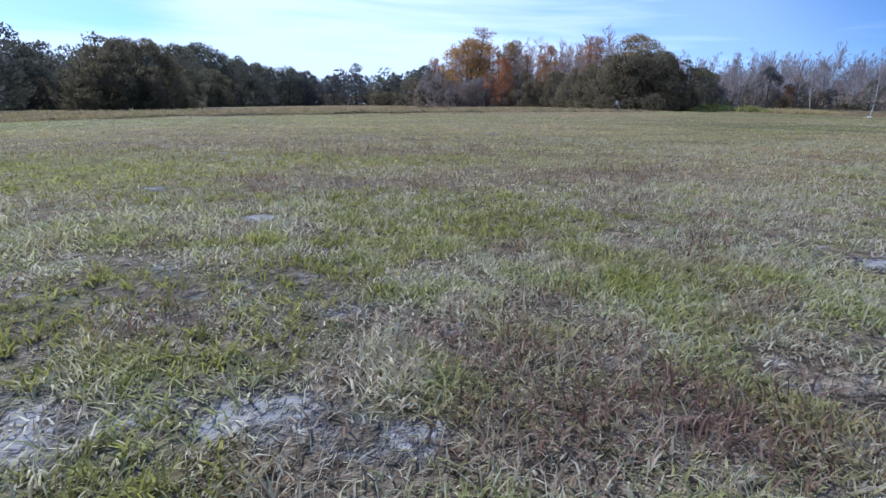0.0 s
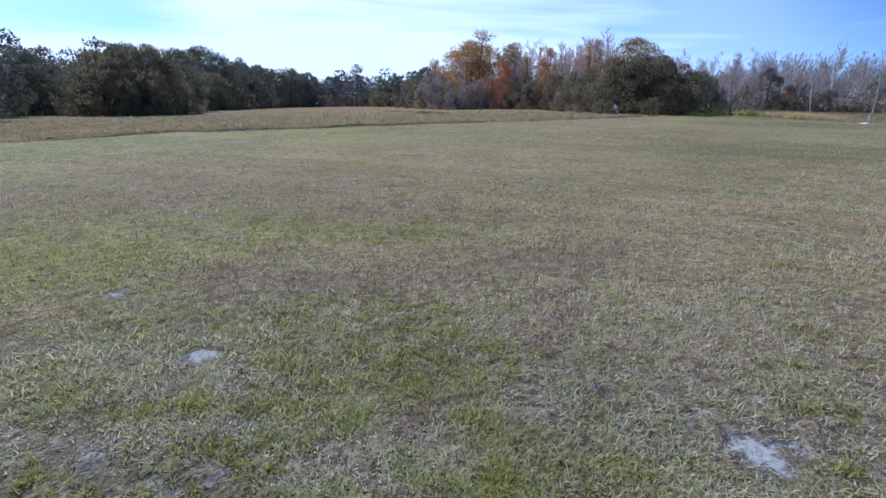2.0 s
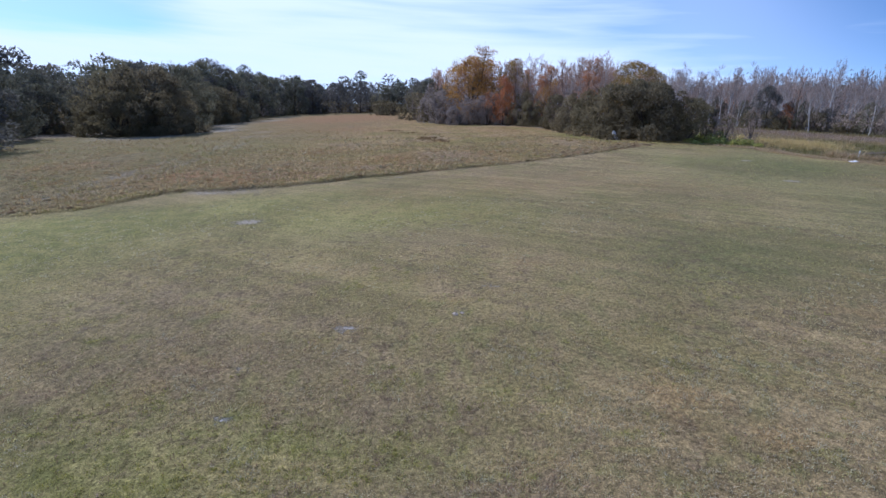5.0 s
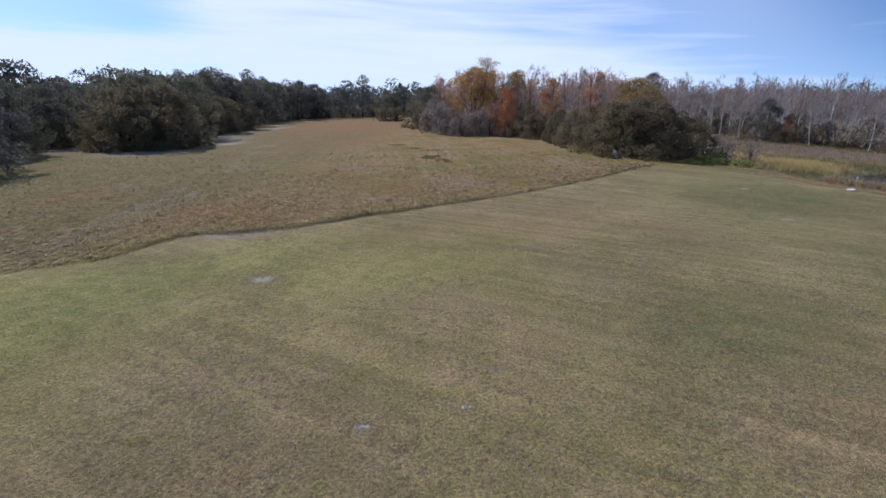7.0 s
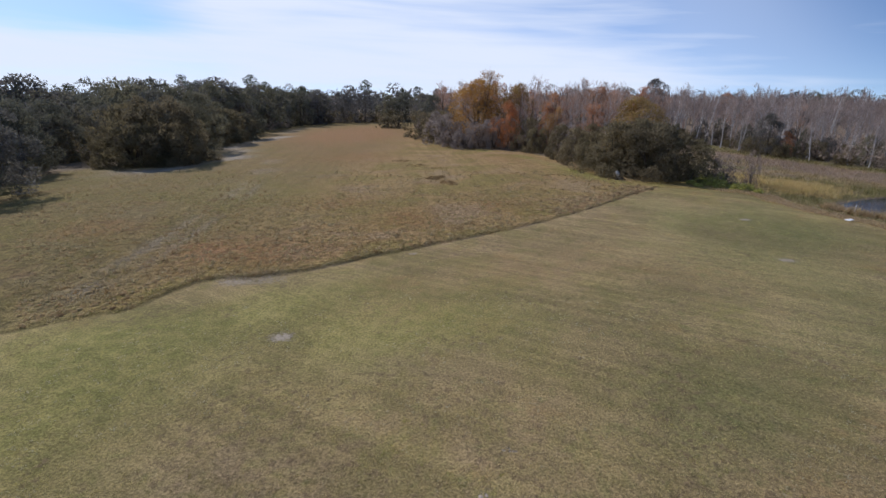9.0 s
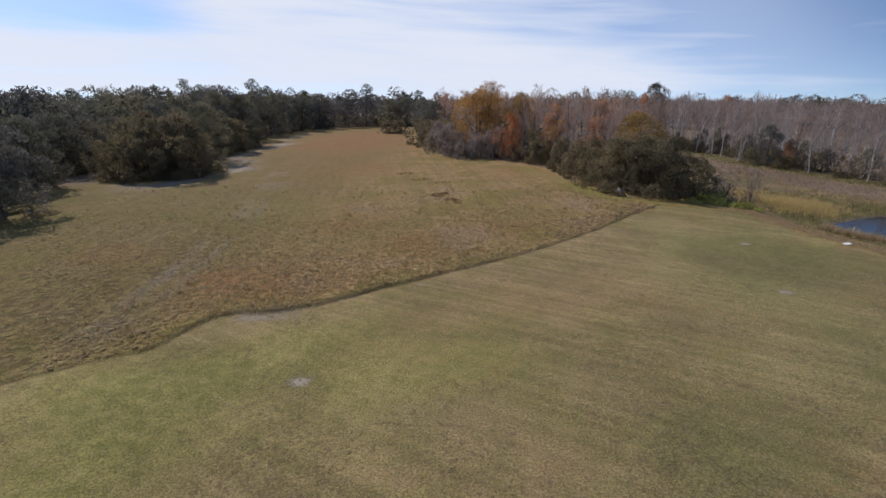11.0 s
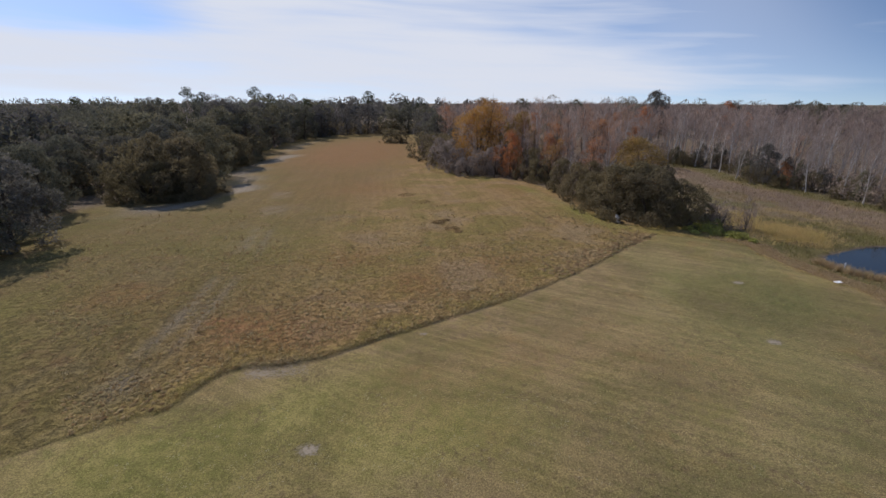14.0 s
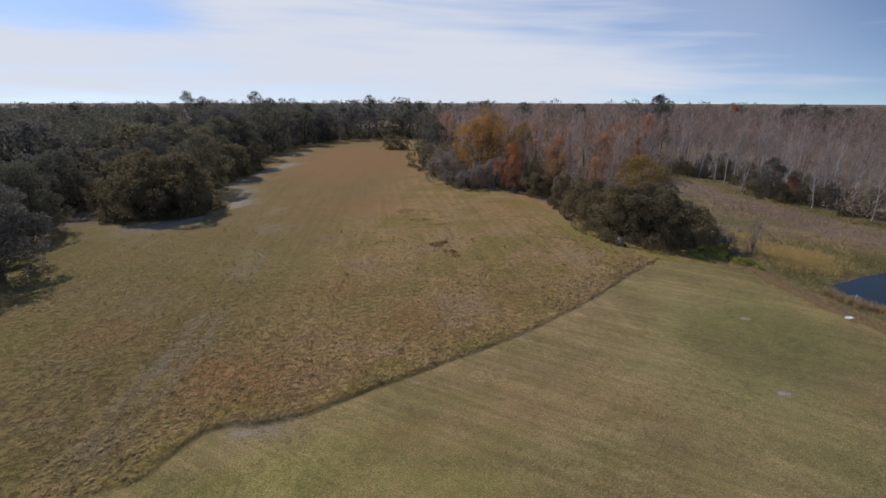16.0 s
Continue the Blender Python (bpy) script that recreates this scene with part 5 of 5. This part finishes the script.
tufts("mound_blades", 42, x, y, 5, size * 1.3, 0.026, MAT_TUSSOCK, "dry blades standing on the tussocks", 0.07, 0.5)
seg = r3.rand(2600) * 6.9 + 1.0
i = seg.astype(int).clip(0, len(BANK) - 2)
p = BANK[i] + (BANK[i + 1] - BANK[i]) * (seg - i)[:, None]
tufts("bank_grass", 27, p[:, 0] + r3.uniform(0.2, 2.8, len(p)), p[:, 1] + r3.uniform(-0.5, 1.2, len(p)), 8, r3.uniform(0.1, 0.32, len(p)), 0.03, MAT_STRAW, "pale dry straw on the pond's bank", 0.15, 0.7)
# the ragged edge of the mown strip
seg = r3.rand(3400) * (len(EDGE) - 4) + 3
i = seg.astype(int).clip(0, len(EDGE) - 2)
p = EDGE[i] + (EDGE[i + 1] - EDGE[i]) * (seg - i)[:, None]
t = (EDGE[i + 1] - EDGE[i]) / np.linalg.norm(EDGE[i + 1] - EDGE[i], axis=1)[:, None]
p = p + np.c_[-t[:, 1], t[:, 0]] * r3.uniform(0.06, 0.6, len(p))[:, None]
tufts("edge_grass", 17, p[:, 0], p[:, 1], 8, r3.uniform(0.03, 0.10, len(p)) * (0.35 + 0.65 * smooth(p[:, 0], -19, -13)) * (0.8 + 0.3 * wave(p[:, 0], p[:, 1], 0.9, 33)), 0.022, MAT_TUSSOCK, "ragged fringe of tall dry grass", 0.10, 0.45)
# reeds and dry grass of the marsh
n = 16500
y, x = r3.uniform(22, 135, n), r3.uniform(26, 68, n)
ok = is_marsh(x, y) & ~inside(POND, x, y) & (x < np.interp(y, FRONT_Y, FRONT_X))
x, y = x[ok], y[ok]
tall = r3.uniform(0.25, 0.60, len(x)) * (1 + 0.4 * wave(x, y, 0.25, 35)) * (0.5 + 0.5 * smooth(away(BANK, x, y), 0, 4))
olive, mauve = marsh_tones(x, y)
pick = r3.rand(len(x))
for name, seed, ok, mat, label in (("marsh_sedge", 52, pick < olive, MAT_SEDGE, "olive green sedge round the pond and the wood's foot"), ("grey_reeds", 53, (pick >= olive) & (pick < olive + mauve), MAT_MAUVE, "greyish-pink dead reeds of the marsh"), ("marsh_reeds", 18, pick >= olive + mauve, MAT_REED, "dry golden reeds round the pond")):
    tufts(name, seed, x[ok], y[ok], 6, tall[ok], 0.032, mat, label, 0.2, 0.3)
k = r3.randint(0, 5, 520)
shore = np.array([(34.9, 50.6), (35.2, 48.2), (36.9, 45.9), (38.9, 44.1), (44.0, 41.0), (53.0, 41.3)])
p = shore[k] + (shore[k + 1] - shore[k]) * r3.rand(520)[:, None] - np.c_[r3.uniform(0, 0.5, 520), r3.uniform(0, 1.0, 520)]
tufts("shore_reeds", 28, p[:, 0], p[:, 1], 9, r3.uniform(0.35, 1.05, 520), 0.035, MAT_STRAW, "taller tan reeds on the near shore of the pond", 0.22, 0.3)


q = np.concatenate([np.array([(38.2, 60.6)]) + r3.normal(0, 1, (1150, 2)) * (1.9, 2.0), np.array([(36.4, 68.0)]) + r3.normal(0, 1, (160, 2)) * (1.2, 1.6)])
q = q[~is_lawn(q[:, 0], q[:, 1])]
tufts("straw_reeds", 54, q[:, 0], q[:, 1], 9, r3.uniform(0.35, 0.75, len(q)), 0.036, MAT_GOLDEN, "bright straw-coloured reeds beside the pond", 0.22, 0.35)


# ---- small things ----
def heap_of_leaves(name, spots, label, category, mat, size):
    """A low leafy mound made of several clumps."""
    rng = np.random.RandomState(len(spots) * 7 + 1)
    at, sz = [], []
    for x, y, r, h, m in spots:
        v = rng.normal(size=(m, 3))
        v /= np.linalg.norm(v, axis=1)[:, None]
        z0 = float(height(np.array([x]), np.array([y]))[0])
        p = np.array([x, y, z0]) + v * (r, r, h) * rng.uniform(0.6, 1.05, m)[:, None]
        p[:, 2] = np.abs(p[:, 2] - z0) + z0 + 0.02
        at.append(p)
        sz.append(size * rng.uniform(0.5, 1.5, m))
    return tagged(part(name, joined(name, [leaves(rng, np.concatenate(at), np.concatenate(sz), 0.4)]), mat), label, category, kind="stuff")


heap_of_leaves("weed_mound", [(26.4, 60.9, 0.7, 0.5, 200), (27.6, 61.2, 0.8, 1.1, 300), (28.6, 61.0, 0.9, 1.1, 380), (29.4, 59.8, 0.8, 0.8, 320), (30.3, 58.7, 0.8, 0.5, 300), (31.1, 57.4, 0.8, 0.75, 340), (31.6, 56.1, 0.5, 0.5, 200), (29.9, 61.2, 0.7, 1.5, 260), (30.2, 57.6, 0.9, 0.8, 320), (28.6, 58.6, 0.7, 0.5, 240), (26.6, 59.4, 0.6, 0.35, 160), (28.2, 59.9, 0.6, 0.4, 180)], "bright yellow-green weeds at the lawn's corner", "weeds", MAT_WEED, 0.15)
heap_of_leaves("dead_weed_clump", [(-4.2, 61.8, 0.9, 0.36, 240), (-3.3, 63.0, 0.6, 0.26, 110), (-2.4, 58.9, 0.9, 0.26, 200), (-1.6, 57.5, 0.6, 0.20, 110), (-7.7, 75.0, 1.6, 0.10, 130), (-10.6, 81.0, 1.8, 0.14, 170), (-4.0, 72.5, 1.6, 0.08, 90)], "low brown clump of dead weeds in the field", "weeds", MAT_CORNER, 0.14)


def lying_board():
    """A white sheet lying on the rough grass by the pond."""
    ob = thing("white_board", "white sheet of board lying on dry grass", "board", "")
    bm = bmesh.new()
    bmesh.ops.create_cube(bm, size=1.0, matrix=Matrix.Diagonal((0.60, 0.40, 0.030, 1)))
    bmesh.ops.bevel(bm, geom=bm.edges[:], offset=0.006, segments=1, affect="EDGES")
    bmesh.ops.subdivide_edges(bm, edges=[e for e in bm.edges if e.calc_length() > 0.3], cuts=5, use_grid_fill=True)
    for v in bm.verts:
        v.co.z += 0.03 * math.sin(v.co.x * 2.4) + 0.02 * v.co.y
    me = bpy.data.meshes.new("sheet")
    bm.to_mesh(me)
    bm.free()
    part("sheet", me, MAT_WHITE, ob)
    ob.matrix_basis = pose(32.0, 43.5, float(height(np.array([32.0]), np.array([43.5]))[0]) + 0.06, 2, -2, 12)


def marker_post():
    ob = thing("marker_post", "short white post at the pond's edge", "post", "")
    v, f = tube([(0, 0, -0.3), (0, 0, 0.80), (0.01, 0, 0.86)], [0.035, 0.035, 0.03], 8)
    part("post", mesh_from("post", v, f), MAT_WHITE, ob)
    ob.matrix_basis = pose(35.5, 47.7, float(height(np.array([35.5]), np.array([47.7]))[0]), 2, 3, 0)


def clods():
    """Small sandy clods turned up on the lawn."""
    rng = np.random.RandomState(8)
    for x, y, r in ((0.22, 11.52, 0.06), (0.36, 11.57, 0.045)):
        ob = thing("soil_clod", "pale brown sandy clod lying in the short grass", "clod", "clods on the lawn")
        bm = bmesh.new()
        bmesh.ops.create_icosphere(bm, subdivisions=2, radius=r)
        for v in bm.verts:
            v.co *= 1 + 0.22 * float(rng.normal())
            v.co.z = max(v.co.z * 0.62, -0.2 * r)
        me = bpy.data.meshes.new("clod")
        bm.to_mesh(me)
        bm.free()
        part("clod", me, MAT_CLOD, ob)
        ob.matrix_basis = pose(x, y, float(height(np.array([x]), np.array([y]))[0]) - 0.005, 0, 0, rng.uniform(0, 360))


def broken_stump():
    """A bleached, leaning stump with a splintered top and spreading roots."""
    rng = np.random.RandomState(3)
    ob = thing("tree_stump", "pale weathered stump leaning beside the big bush", "stump", "")
    v, f = tube([(0, 0, -0.1), (0.06, 0, 0.25), (0.20, 0.02, 0.60), (0.42, 0.04, 0.95), (0.50, 0.05, 1.08)], [0.34, 0.27, 0.23, 0.19, 0.10], 9)
    v = v + rng.normal(0, 0.022, v.shape)
    part("stump", mesh_from("stump", v, f), MAT_PALE, ob)
    for a in (0.3, 1.7, 2.9, 4.1, 5.3):
        d = np.array([math.cos(a), math.sin(a), 0])
        v, f = tube([d * 0.12 + (0, 0, 0.22), d * 0.42 + (0, 0, 0.07), d * 0.75 + (0, 0, -0.08)], [0.12, 0.08, 0.03], 6)
        part("root", mesh_from("root", v, f), MAT_PALE, ob)
    for x, y, h in ((0.38, 0.02, 0.34), (0.50, 0.09, 0.26), (0.45, -0.06, 0.22)):
        v, f = tube([(x, y, 0.86), (x + 0.08, y, 0.86 + h * 0.6), (x + 0.12, y, 0.86 + h)], [0.05, 0.03, 0.008], 5)
        part("splinter", mesh_from("splinter", v, f), MAT_PALE, ob)
    ob.matrix_basis = pose(STUMP[0], STUMP[1], float(height(np.array([STUMP[0]]), np.array([STUMP[1]]))[0]), 0, 0, 200)


STUMP = (18.9, 63.7)
lying_board()
marker_post()
broken_stump()
clods()
